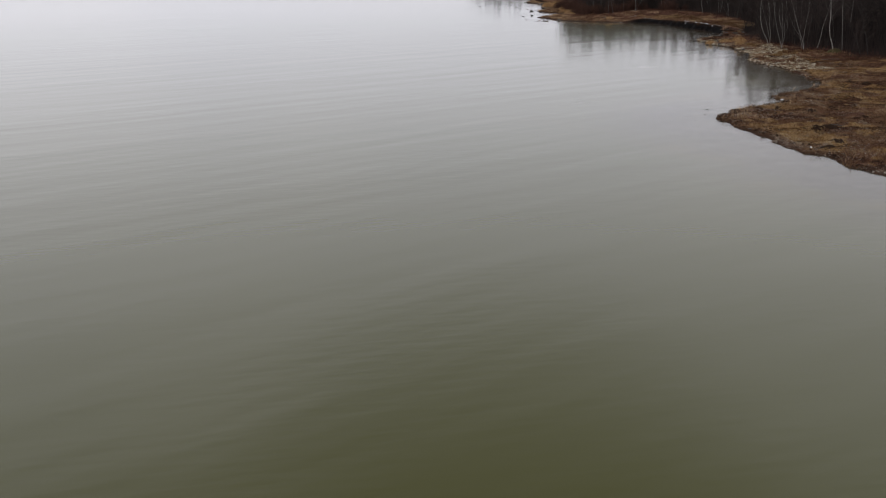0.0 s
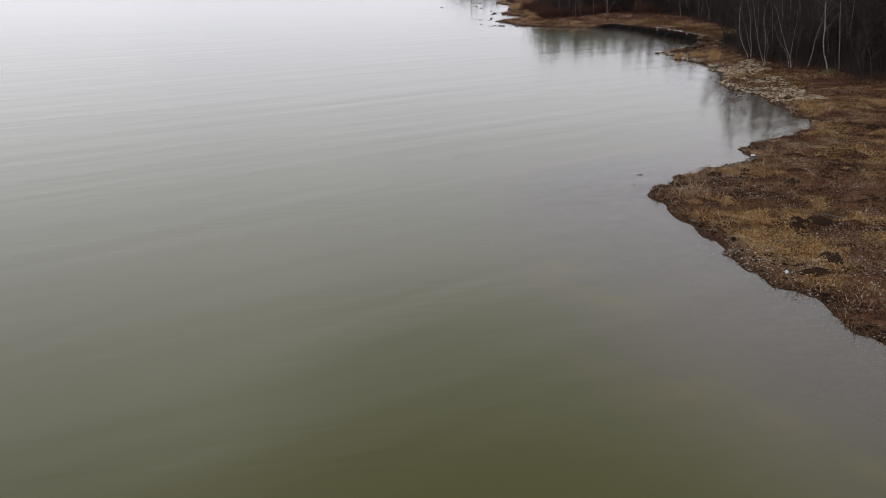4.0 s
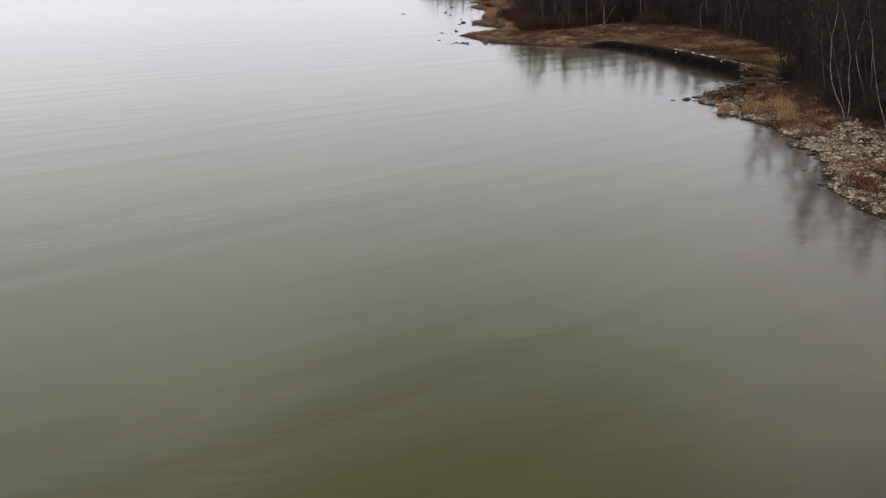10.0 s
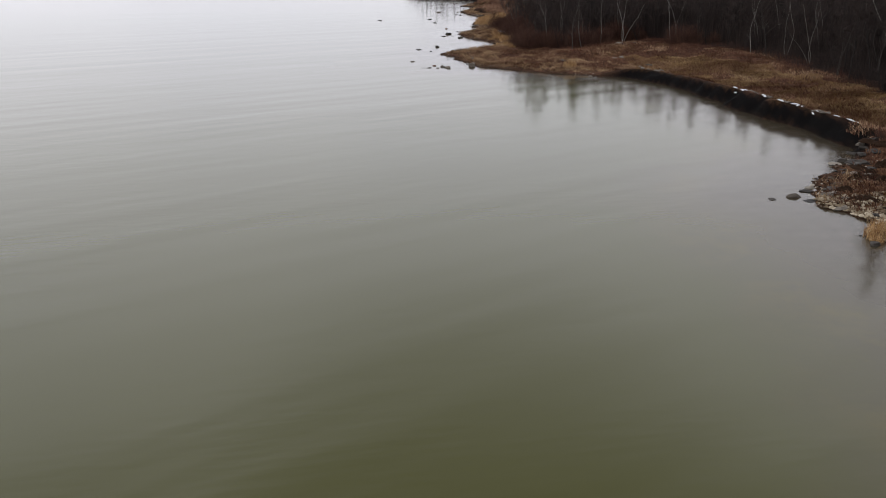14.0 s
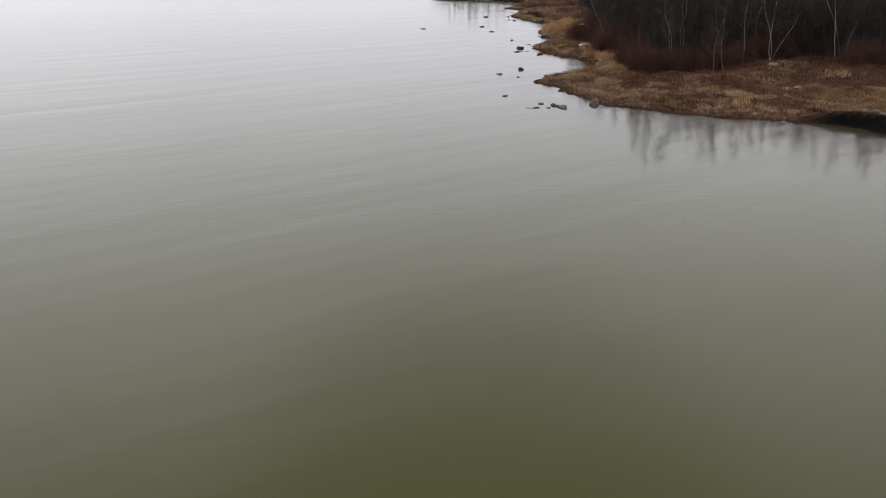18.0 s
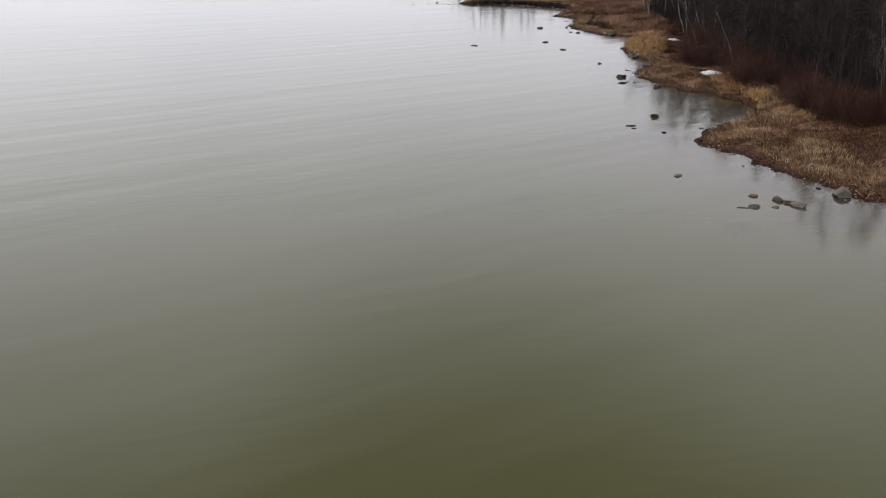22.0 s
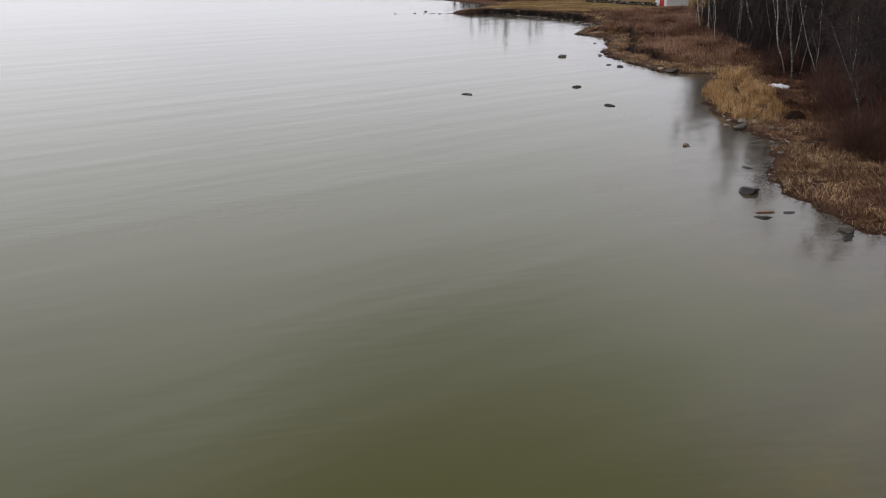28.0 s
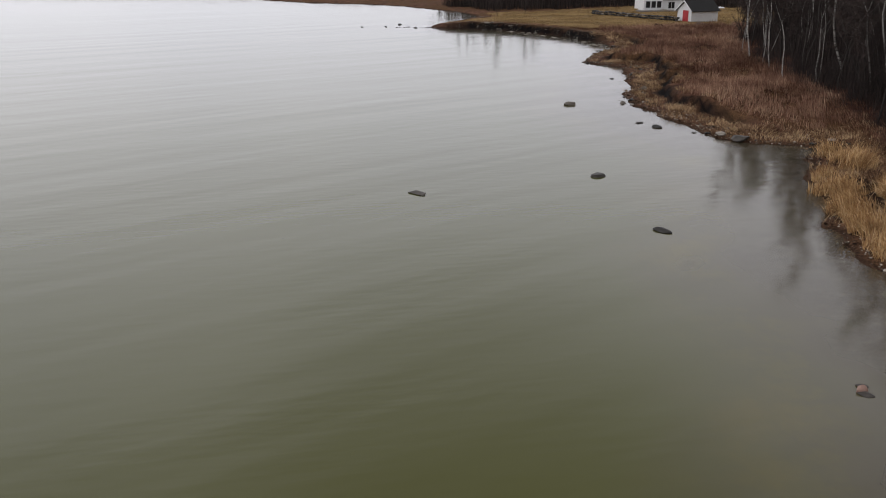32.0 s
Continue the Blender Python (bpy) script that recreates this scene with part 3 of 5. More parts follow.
# the lake: one sheet on the same lines as the ground, with its depth to say how much of the bed shows
SUNKEN = [(20.6, 204.7, 0.9), (24.2, 265.6, 0.4), (23.7, 278.4, 0.3), (22.6, 61.8, 0.35), (13.1, 82.2, 1.1), (25.6, 111.0, 1.0), (11.7, 215.1, 1.2), (11.2, 209.4, 1.3), (18.4, 257.1, 1.2), (23.1, 259.9, 0.6), (24.4, 262.7, 0.6)]
keep_x, keep_y = np.unique(np.r_[0:nx:2, nx - 1]), np.unique(np.r_[0:ny:2, ny - 1])
lx, ly, lz = tx[np.ix_(keep_x, keep_y)], ty[np.ix_(keep_x, keep_y)], tz[np.ix_(keep_x, keep_y)]
lake_depth, shown = np.clip(-lz, 0, 3), 1 - 0.46 * np.exp(-((lx - 21.8) ** 2 + (ly - 71.5) ** 2) / 42)
for sx, sy, sw in SUNKEN:
    shown = shown * (1 - 0.40 * np.exp(-((lx - sx) ** 2 + (ly - sy) ** 2) / (0.30 + 0.32 * sw) ** 2))
lake_mesh = mesh_of("water", np.stack([lx, ly, 0 * lx], -1).reshape(-1, 3), np.stack([(q := np.arange(lx.size).reshape(lx.shape))[:-1, :-1], q[1:, :-1], q[1:, 1:], q[:-1, 1:]], -1).reshape(-1, 4), SURFACE)
lake_mesh.attributes.new("murk", "FLOAT", "POINT").data.foreach_set("value", ((0.58 + 0.42 * np.clip(lake_depth / 0.36, 0, 1) ** 0.8) * shown).astype(np.float32).ravel())
lake_mesh.attributes.new("deep", "FLOAT", "POINT").data.foreach_set("value", np.clip(lake_depth / 1.1, 0, 1).astype(np.float32).ravel())
tagged(new("water", lake_mesh), "calm grey-green lake water under a grey sky", "water", kind="structure")


def put_z(x, y):
    return float(height(np.array([x], float), np.array([y], float))[0])


# ---- trees ----
def branch_line(rg, start, way, length, bends, droop=0.0):
    pts, p, d = [Vector(start)], Vector(start), Vector(way).normalized()
    for k in range(bends):
        d = (d + Vector((rg.normal(0, 0.16), rg.normal(0, 0.16), rg.normal(0.03, 0.08) - droop))).normalized()
        p = p + d * (length / bends)
        pts.append(p.copy())
    return pts


def make_tree(name, seed, tall, girth, bark, label, category, stems=1, lean=0.05, first=0.3, limbs=18, twigs=700):
    """A bare broad-leaved tree: crooked trunks, limbs and a crown of fine twigs."""
    rg = np.random.default_rng(seed)
    girth *= 0.64
    tree = thing(name, label, category)
    trunk, limb = Tubes(), Tubes()
    tv, tf = [], []
    for s in range(stems):
        a = rg.random() * 6.28
        way = Vector((math.cos(a) * (lean + 0.10 * (stems > 1)), math.sin(a) * (lean + 0.10 * (stems > 1)), 1))
        h = tall * (1 - 0.12 * s)
        start = Vector((math.cos(a) * 0.16 * (stems > 1), math.sin(a) * 0.16 * (stems > 1), -0.25))
        pts, p, d = [start], start.copy(), way.normalized()
        for k in range(9):
            d = (d + Vector((rg.normal(0, 0.13), rg.normal(0, 0.13), 0.12))).normalized()
            p = p + d * h / 9
            pts.append(p.copy())
        g = girth * (1 - 0.2 * s)
        trunk.add(pts, [g * 1.25] + [g * (1 - 0.1 * k) for k in range(9)], 7)
        for k in range(limbs // stems):
            u = first + (0.97 - first) * (k + rg.random()) / (limbs // stems)
            q = min(int(u * 9), 8)
            at = pts[q].lerp(pts[q + 1], u * 9 - q)
            b = rg.random() * 6.28
            up = rg.uniform(0.5, 1.3)
            ln = (1.05 - u) * h * rg.uniform(0.22, 0.42) + 0.5
            line = branch_line(rg, at, (math.cos(b), math.sin(b), up), ln, 4)
            r0 = g * (1 - 0.92 * u) * 0.5 + 0.006
            limb.add(line, [r0, r0 * 0.75, r0 * 0.5, r0 * 0.32, 0.004], 4)
            for t in range(twigs // limbs):
                w = rg.uniform(0.25, 1)
                o = line[min(int(w * 4), 3)].lerp(line[min(int(w * 4), 3) + 1], w * 4 % 1)
                e = o + Vector((rg.normal(0, 0.45), rg.normal(0, 0.45), rg.normal(0.15, 0.45))).normalized() * rg.uniform(0.35, 1.1)
                m = o.lerp(e, 0.5) + Vector((rg.normal(0, 0.06), rg.normal(0, 0.06), rg.normal(0.03, 0.05)))
                sd = (e - o).orthogonal().normalized() * 0.017
                base = len(tv)
                tv += [o - sd, o + sd, m + sd * 0.8, m - sd * 0.8, e]
                tf += [(base, base + 1, base + 2), (base, base + 2, base + 3), (base + 3, base + 2, base + 4)]
    part("trunk", trunk.mesh("trunk", bark), bark, tree)
    tagged(part("limb_work", limb.mesh("branches", BRANCH if bark is BIRCH else ALDER), BRANCH, tree), kind="stuff")
    tagged(part("crown", mesh_of("crown", tv, tf, TWIG), TWIG, tree, "fine dark bare twigs"), kind="stuff")
    return tree


def make_spruce(seed, tall):
    rg = np.random.default_rng(seed)
    tree = thing("spruce_tree", "near-black spruce added to darken the mass of trees", "tree")
    trunk = Tubes()
    trunk.add([(0, 0, -0.2), (0, 0, tall * 0.5), (0.05, 0, tall)], [0.16, 0.1, 0.01], 6)
    v, f = [], []
    z = tall * 0.04
    while z < tall * 0.98:
        r = (1 - z / tall) * tall * 0.2 + 0.15
        for k in range(11):
            a = rg.random() * 6.28
            ln = r * rg.uniform(0.7, 1.1)
            o, e = Vector((0, 0, z + rg.normal(0, 0.1))), Vector((math.cos(a) * ln, math.sin(a) * ln, z - ln * rg.uniform(0.15, 0.4)))
            sd = Vector((-math.sin(a), math.cos(a), 0))
            for q in range(5):
                c = o.lerp(e, 0.15 + 0.2 * q)
                w = ln * 0.22 * (1.1 - 0.16 * q) * rg.uniform(0.7, 1.2)
                dn = Vector((0, 0, -w * rg.uniform(0.3, 0.9)))
                t = o.lerp(e, 0.35 + 0.2 * q)
                base = len(v)
                v += [c, t, c.lerp(t, 0.4) + sd * w + dn, c.lerp(t, 0.5) - sd * w + dn]
                f += [(base, base + 1, base + 2), (base, base + 3, base + 1)]
        z += tall * 0.035 + 0.1
    part("trunk", trunk.mesh("trunk", ALDER), ALDER, tree)
    part("crown", mesh_of("crown", v, f, SHADE_NEEDLES), SHADE_NEEDLES, tree, "drooping needle boughs, near-black to carry the shade of the wood")
    return tree


BIRCHES = [make_tree("birch_tree", 10 + k, h, g, BIRCH, lab, "tree", s, le, fi) for k, (h, g, s, le, fi, lab) in enumerate([
    (14, 0.12, 1, 0.03, 0.35, "slender white birch, bare, at the edge of the wood"), (12, 0.10, 1, 0.10, 0.30, "thin leaning white birch, bare"),
    (15, 0.14, 1, 0.02, 0.40, "tall straight white birch, bare"), (11, 0.085, 3, 0.04, 0.30, "three-stemmed white birch, bare"),
    (13, 0.10, 2, 0.06, 0.28, "forked white birch with two bare stems"), (12, 0.105, 1, 0.16, 0.25, "crooked young birch, bare")])]
ALDERS = [make_tree("alder_tree", 40 + k, h, g, ALDER, lab, "tree", s, le, fi, 22, 860) for k, (h, g, s, le, fi, lab) in enumerate([
    (13, 0.12, 1, 0.05, 0.25, "dark bare alder among the birches"), (11, 0.09, 2, 0.06, 0.2, "dark bare alder with two stems"),
    (14, 0.13, 1, 0.03, 0.3, "tall dark bare alder"), (9, 0.07, 3, 0.08, 0.15, "low bare alder with three grey stems")])]
SPRUCES = [make_spruce(60 + k, h) for k, h in enumerate((13, 10, 7))]

used = set()


def plant(kinds, k, x, y, size=1.0, turn=0.0, group=""):
    """Sets one more tree; the first of each kind is the model itself."""
    m = Matrix.Translation((x, y, put_z(x, y) - 0.05)) @ Matrix.Rotation(-0.075, 4, "Y") @ Matrix.Rotation(turn, 4, "Z") @ Matrix.Scale(size, 4)
    src = kinds[k]
    if src.name not in used:
        used.add(src.name)
        src.matrix_world = m
        ob = src
    else:
        ob = copy_thing(src, m @ Matrix.Diagonal((1 / src.scale[0], 1 / src.scale[1], 1 / src.scale[2], 1)))
    if group:
        tagged(ob, group=group)
    return ob


EDGE_BIRCHES = [(48.6, 127.5, 3, 1.0), (52.0, 118.4, 2, 1.0), (57.8, 128.7, 2, 1.1), (50.5, 124.7, 3, 0.9), (54.4, 121.3, 0, 1.0), (53.5, 135.5, 0, 1.0), (51.5, 140.1, 1, 0.9), (55.9, 145.8, 4, 1.0), (41.2, 223.1, 5, 1.0), (42.8, 224.2, 1, 0.8), (49.5, 229.9, 3, 1.1), (46.1, 228.8, 0, 0.9), (55.9, 226.6, 1, 0.8), (61.8, 214.1, 5, 0.9), (43.7, 298.2, 2, 1.15), (44.9, 297.6, 1, 0.8), (44.6, 299.8, 0, 1.05), (43.9, 321.0, 5, 1.05), (45.6, 328.9, 0, 1.0), (46.6, 333.5, 0, 0.9), (48.0, 343.8, 1, 0.9)]
for k, (x, y, kind, size) in enumerate(EDGE_BIRCHES):
    plant(BIRCHES, kind, x, y, (0.66 if 200 < y < 285 else 0.76) * size, k * 2.4, "birches at the edge of the wood")

rg = np.random.default_rng(21)
cx, cy = rg.uniform(33, 95, 12000), rg.uniform(98, 384, 12000)
cw = woods(cx, cy)
taken = np.array([(x, y) for x, y, _, _ in EDGE_BIRCHES])
count = 0
for x, y, w in zip(cx, cy, cw):
    if w < 0.4 or w > 19 or count >= 540:
        continue
    if np.min(np.hypot(taken[:, 0] - x, taken[:, 1] - y)) < (1.7 if w < 8 else 2.2):
        continue
    taken = np.vstack([taken, (x, y)])
    count += 1
    r, turn, size = rg.random(), rg.random() * 6.28, rg.uniform(0.68, 0.90) * (1.2 if y > 285 else 0.82 if y > 200 else 1.0)
    # spruces added behind the edge to close the wood with a dark background
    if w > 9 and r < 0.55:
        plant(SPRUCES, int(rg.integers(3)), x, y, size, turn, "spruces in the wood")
    elif r < (0.17 if w < 5 else 0.30):
        plant(BIRCHES, int(rg.integers(6)), x, y, size, turn, "birches in the wood")
    else:
        plant(ALDERS, int(rg.integers(4)), x, y, size, turn, "alders in the wood")

# trees about the village, behind the house and along the far shore
rg = np.random.default_rng(33)
for k in range(95):
    x, y = rg.uniform(14, 120), rg.uniform(440, 485)
    if inland(np.array([x]), np.array([y]))[0] < 6:
        continue
    r = rg.random()
    kinds = SPRUCES if r < 0.3 else ALDERS if r < 0.65 else BIRCHES
    plant(kinds, int(rg.integers(3)), x, y, rg.uniform(0.5, 0.75), rg.random() * 6.28, "trees behind the village")
for x, y, k in ((25.6, 407.5, 0), (31, 412, 1), (57.8, 372.5, 0), (58.6, 374, 2), (60.5, 377, 1), (64, 383, 2), (35.9, 434, 2), (27, 438, 0)):
    plant(ALDERS, k, x, y, 0.6, x, "trees about the village")

# ---- bushes ----
def clump_mesh(name, seed, n, radius, low, high, width, lean, mat, bias=(0.0, 0.0)):
    rg = np.random.default_rng(seed)
    r, a = radius * np.sqrt(rg.random(n)), rg.random(n) * 2 * np.pi
    v, f = blades(r * np.cos(a), r * np.sin(a), np.full(n, -0.12), rg.uniform(low, high, n), np.full(n, width) * rg.uniform(0.7, 1.3, n), np.abs(rg.normal(0, lean, n)) + 0.05, rg)
    up = np.clip(v[:, 2], 0, None) ** 1.5
    v[:, 0] += bias[0] * up
    v[:, 1] += bias[1] * up
    return mesh_of(name, v, f, mat)


def scatter_copies(name, meshes, places, label, category, group, part_name, rg, low=0.8, high=1.25):
    for k, (x, y) in enumerate(places):
        ob = thing(name, label, category, Matrix.Translation((x, y, put_z(x, y))) @ Matrix.Rotation(rg.random() * 6.28 if part_name != "straw" else float(wind(np.array([x]), np.array([y]))[0]) + rg.normal(0, 0.25), 4, "Z") @ Matrix.Scale(rg.uniform(low, high), 4), group)
        part(part_name, meshes[k % len(meshes)], None, ob)


def dome_bush(name, seed, n, radius, tall, mat, width):
    """A rounded bush: stems from the foot, and fine twigs all through a dome."""
    rg = np.random.default_rng(seed)
    out, a = rg.random(n) ** 0.45, rg.random(n) * 2 * np.pi
    e = np.arcsin(rg.random(n))
    lump = 1 + 0.22 * np.sin(3 * a + seed) * np.cos(e) + 0.15 * np.sin(5 * a + 2 * seed)
    r = radius * out * lump * np.cos(e)
    z = tall * out * lump * np.sin(e)
    v, f = blades(r * np.cos(a), r * np.sin(a), z * 0.9, rg.uniform(0.2, 0.55, n), np.full(n, width), (np.pi / 2 - e) * 0.7 + rg.uniform(0.0, 1.0, n), rg, 0.1, a + rg.normal(0, 0.9, n))
    k = 70
    r, a2 = 0.35 * radius * rg.random(k), rg.random(k) * 2 * np.pi
    v2, f2 = blades(r * np.cos(a2), r * np.sin(a2), np.full(k, -0.1), rg.uniform(0.6, 1.0, k) * tall, np.full(k, width * 2), rg.uniform(0.05, 0.8, k), rg, 0.2, a2)
    return mesh_of(name, np.vstack([v, v2]), np.vstack([f, f2 + len(v)]), mat)


BUSHES = [dome_bush("stems", 70 + k, 3600, 1.3, 1.75, WILLOW, 0.009) for k in range(4)]
DARK_BUSHES = [dome_bush("stems", 80 + k, 1500, 1.2, 2.1, BRUSH, 0.013) for k in range(3)]
rg = np.random.default_rng(5)
bx, by = rg.uniform(33, 70, 4000), rg.uniform(108, 372, 4000)
bw = woods(bx, by)
red = [(x, y) for x, y, w in zip(bx, by, bw) if 222 < y < 300 and -1.8 < w < 3.4][:84]
dark = [(x, y) for x, y, w in zip(bx, by, bw) if not 222 < y < 300 and 0.8 < w < 6][:80]
scatter_copies("willow_bush", BUSHES, red, "leafless reddish-brown willow bush at the edge of the wood", "bush", "willow bushes", "stem_mass", rg, 0.65, 1.75)
scatter_copies("thorn_bush", DARK_BUSHES, dark, "leafless dark brown bush under the trees", "bush", "dark bushes", "stem_mass", rg)

# ---- reeds ----
def wind(x, y):
    """The way in which the withered stalks lie, turning from place to place."""
    return 2.4 + 5.0 * (lumps(x, y, 3.4, 61) - 0.5) + 2.0 * (lumps(x, y, 1.2, 62) - 0.5)


def reed_mesh(seed, n, radius, bent, tall):
    """A swathe of reeds bent over together."""
    rg = np.random.default_rng(seed)
    r, a = radius * np.sqrt(rg.random(n)), rg.random(n) * 2 * np.pi
    v, f = blades(r * np.cos(a), r * np.sin(a), np.full(n, -0.1), rg.uniform(0.4, 1.0, n) * tall * (1.15 - 0.4 * r / radius), np.full(n, 0.024) * rg.uniform(0.6, 1.4, n), np.clip(rg.normal(bent, 0.36, n), 0.05, 1.4), rg, 0.45, rg.normal(0, 0.85, n))
    return mesh_of("stalks", v, f, REED)


REEDS = [reed_mesh(90 + k, 300, 0.62, 0.85, 1.45) for k in range(5)]
TALL_REEDS = [reed_mesh(95 + k, 240, 0.75, 0.36, 1.35) for k in range(3)]
rg = np.random.default_rng(6)
spots = []
for x, y, rx, ry, n in ((34.9, 284.0, 2.0, 4.8, 58), (37.4, 290, 1.6, 2.8, 14), (34.2, 276.5, 1.2, 2.2, 8), (39.6, 281.5, 1.2, 2.2, 5), (33.0, 246.5, 0.7, 4.0, 9), (34.2, 240.4, 0.9, 1.6, 6), (32.2, 277.6, 0.7, 3.0, 9), (32.6, 284.0, 0.6, 4.0, 12), (37.6, 295, 1.0, 2.0, 6)):
    for k in range(n):
        a, r = rg.random() * 6.28, math.sqrt(rg.random())
        p = (x + rx * r * math.cos(a), y + ry * r * math.sin(a))
        if lumps(np.array([p[0]]), np.array([p[1]]), 1.5, 64)[0] > 0.47 and not (284.6 < p[1] < 291 and abs(p[0] - 34.8 - 0.26 * (p[1] - 285.3)) < 0.55):
            spots.append(p)
scatter_copies("reed_tuft", REEDS, [(42.5, 142.3), (42.9, 143.0), (45.7, 141.8), (46.1, 143.2), (38.2, 205.9), (38.9, 206.1), (34.0, 230), (33.4, 232.5), (32.4, 235.5), (31.9, 243), (33.7, 231.2), (33.1, 233.6)], "small golden tuft of reeds on the shore", "reeds", "reeds along the shore", "straw", rg, 0.4, 0.75)
scatter_copies("reed_tuft", TALL_REEDS, [(42.7, 142.9), (43.1, 143.4), (45.0, 143.0), (45.4, 142.4), (47.4, 143.4), (47.9, 144.0), (48.2, 142.8), (45.8, 137.6), (46.2, 138.4), (47.0, 140.6), (34.6, 291.2), (35.4, 292.6), (33.5, 288.8), (38.3, 205.6)], "tall upright golden reeds standing on the shore", "reeds", "tall reeds on the shore", "straw", rg, 0.7, 1.1)
scatter_copies("reed_clump", REEDS, spots, "golden dry reed clump bent over the waterline", "reeds", "reeds along the shore", "straw", rg, 0.7, 1.35)

# ---- dry grass, undergrowth, gravel and wrack ----
rg = np.random.default_rng(8)


def sow(n, y0, y1, low, high, keep):
    """Random places between two distances inland, kept by a rule."""
    x, y = rg.uniform(16, 75, n), rg.uniform(y0, y1, n)
    d = inland(x, y)
    ok = (d > low) & (d < high) & keep(x, y, d)
    return x[ok], y[ok], d[ok]


def grass(name, n, mat, keep, size, label):
    x, y, d = sow(n, 36, 420, 0.7, 26, lambda x, y, d: keep(x, y, d) & ((y > 96) | (d > 5.5)) & (d > np.where(y > 165, 1.9 + 1.2 * lumps(x, y, 3.0, 43), 0.7)) & ((scarp(x, y) < 0.3) | (np.abs(d - 3.4 - 1.0 * lumps(x, y, 5.0, 41)) > 0.8)))
    k = len(x)
    v, f = blades(x, y, height(x, y) - 0.03, rg.uniform(0.5, 1.3, k) * size * np.where(y < 112, 0.55, 1.15), np.full(k, 0.04), np.abs(rg.normal(1.0, 0.28, k)), rg, 0.35, wind(x, y) + rg.normal(0, 0.45, k))
    stuff(name, v, f, mat, label, "grass")


grass("dry_grass", 1300000, GRASS, lambda x, y, d: (lawn_at(x, y) < 0.5) & (woods(x, y) < 0.5) & (lumps(x, y, 3.6, 12) * 0.6 + lumps(x, y, 0.8, 13) * 0.4 > 0.47 + 0.006 * d - 0.06 * (y > 165) + 0.17 * (y < 112)), 0.32, "matted tan dry grass on the shore")
grass("rusty_grass", 1000000, RUST, lambda x, y, d: (woods(x, y) < 2.5) & (lumps(x, y, 2.9, 14) * 0.6 + lumps(x, y, 0.8, 15) * 0.4 > 0.53 - 0.008 * d + 0.1 * (y < 112)) & (lawn_at(x, y) < 0.5), 0.30, "rust-brown withered grass and heather on the shore")

x, y, d = sow(900000, 203, 264, 1.6, 12, lambda x, y, d: (woods(x, y) < -0.3) & (lumps(x, y, 2.4, 71) * 0.6 + lumps(x, y, 0.7, 72) * 0.4 > 0.55))
k = len(x)
v, f = blades(x, y, height(x, y) - 0.02, rg.uniform(0.10, 0.32, k), np.full(k, 0.036), np.abs(rg.normal(1.1, 0.3, k)), rg, 0.35, wind(x, y) + rg.normal(0, 0.4, k))
stuff("pale_grass", v, f, PALE, "flattened pale straw over the stony cape", "grass")

x, y = rg.uniform(14, 80, 120000), rg.uniform(372, 452, 120000)
ok = (lawn_at(x, y) > 0.4) & (inland(x, y) > 2)
x, y = x[ok], y[ok]
v, f = blades(x, y, height(x, y) - 0.01, rg.uniform(0.05, 0.16, len(x)), np.full(len(x), 0.10), np.abs(rg.normal(0.8, 0.3, len(x))), rg)
stuff("lawn_grass", v, f, LAWN, "short withered ochre lawn below the house", "grass")

x, y = rg.uniform(33, 80, 420000), rg.uniform(98, 384, 420000)
w = woods(x, y)
ok = (w > -5) & (w < 3.5) & (inland(x, y) > 2.5) & (lumps(x, y, 2.2, 47) * 0.6 + lumps(x, y, 0.7, 48) * 0.4 > 0.52 - 0.02 * w) & (lawn_at(x, y) < 0.3)
x, y, w = x[ok], y[ok], w[ok]
v, f = blades(x, y, height(x, y) - 0.04, rg.uniform(0.3, 1.0, len(x)) * np.clip(0.55 + 0.09 * w, 0.2, 1.0), np.full(len(x), 0.02), np.abs(rg.normal(0.25, 0.3, len(x))), rg)
stuff("heath", v, f, HEATH, "low reddish-brown heather and saplings before the wood", "heath")

x, y, d = sow(900000, 38, 150, 0.9, 9, lambda x, y, d: (woods(x, y) < -1) & (mossy(x, y) > 0.455 + 0.012 * d) & (d > 0.6 + 1.4 * lumps(x, y, 2.5, 83)))
k = len(x)
v, f = blades(x, y, height(x, y) - 0.02, rg.uniform(0.07, 0.19, k), np.full(k, 0.055), np.abs(rg.normal(0.9, 0.4, k)), rg)
stuff("golden_moss", v, f, MOSS, "ochre and straw-yellow moss in cushions on the low shore", "moss")

# the olive meadow behind the bank of peat
x, y = rg.uniform(46, 66, 150000), rg.uniform(158, 214, 150000)
d = inland(x, y)
ok = (d > 2.4 + 1.5 * lumps(x, y, 2.0, 84)) & (d < 15) & (woods(x, y) < 0.2) & (lumps(x, y, 5.0, 85) * 0.6 + lumps(x, y, 1.2, 86) * 0.4 > 0.42)
x, y = x[ok], y[ok]
k = len(x)
v, f = blades(x, y, height(x, y) - 0.02, rg.uniform(0.12, 0.38, k), np.full(k, 0.05), np.abs(rg.normal(0.95, 0.3, k)), rg, 0.35, wind(x, y) + rg.normal(0, 0.5, k))
stuff("meadow_grass", v, f, MEADOW, "flattened olive and ochre grass of the small meadow", "grass")

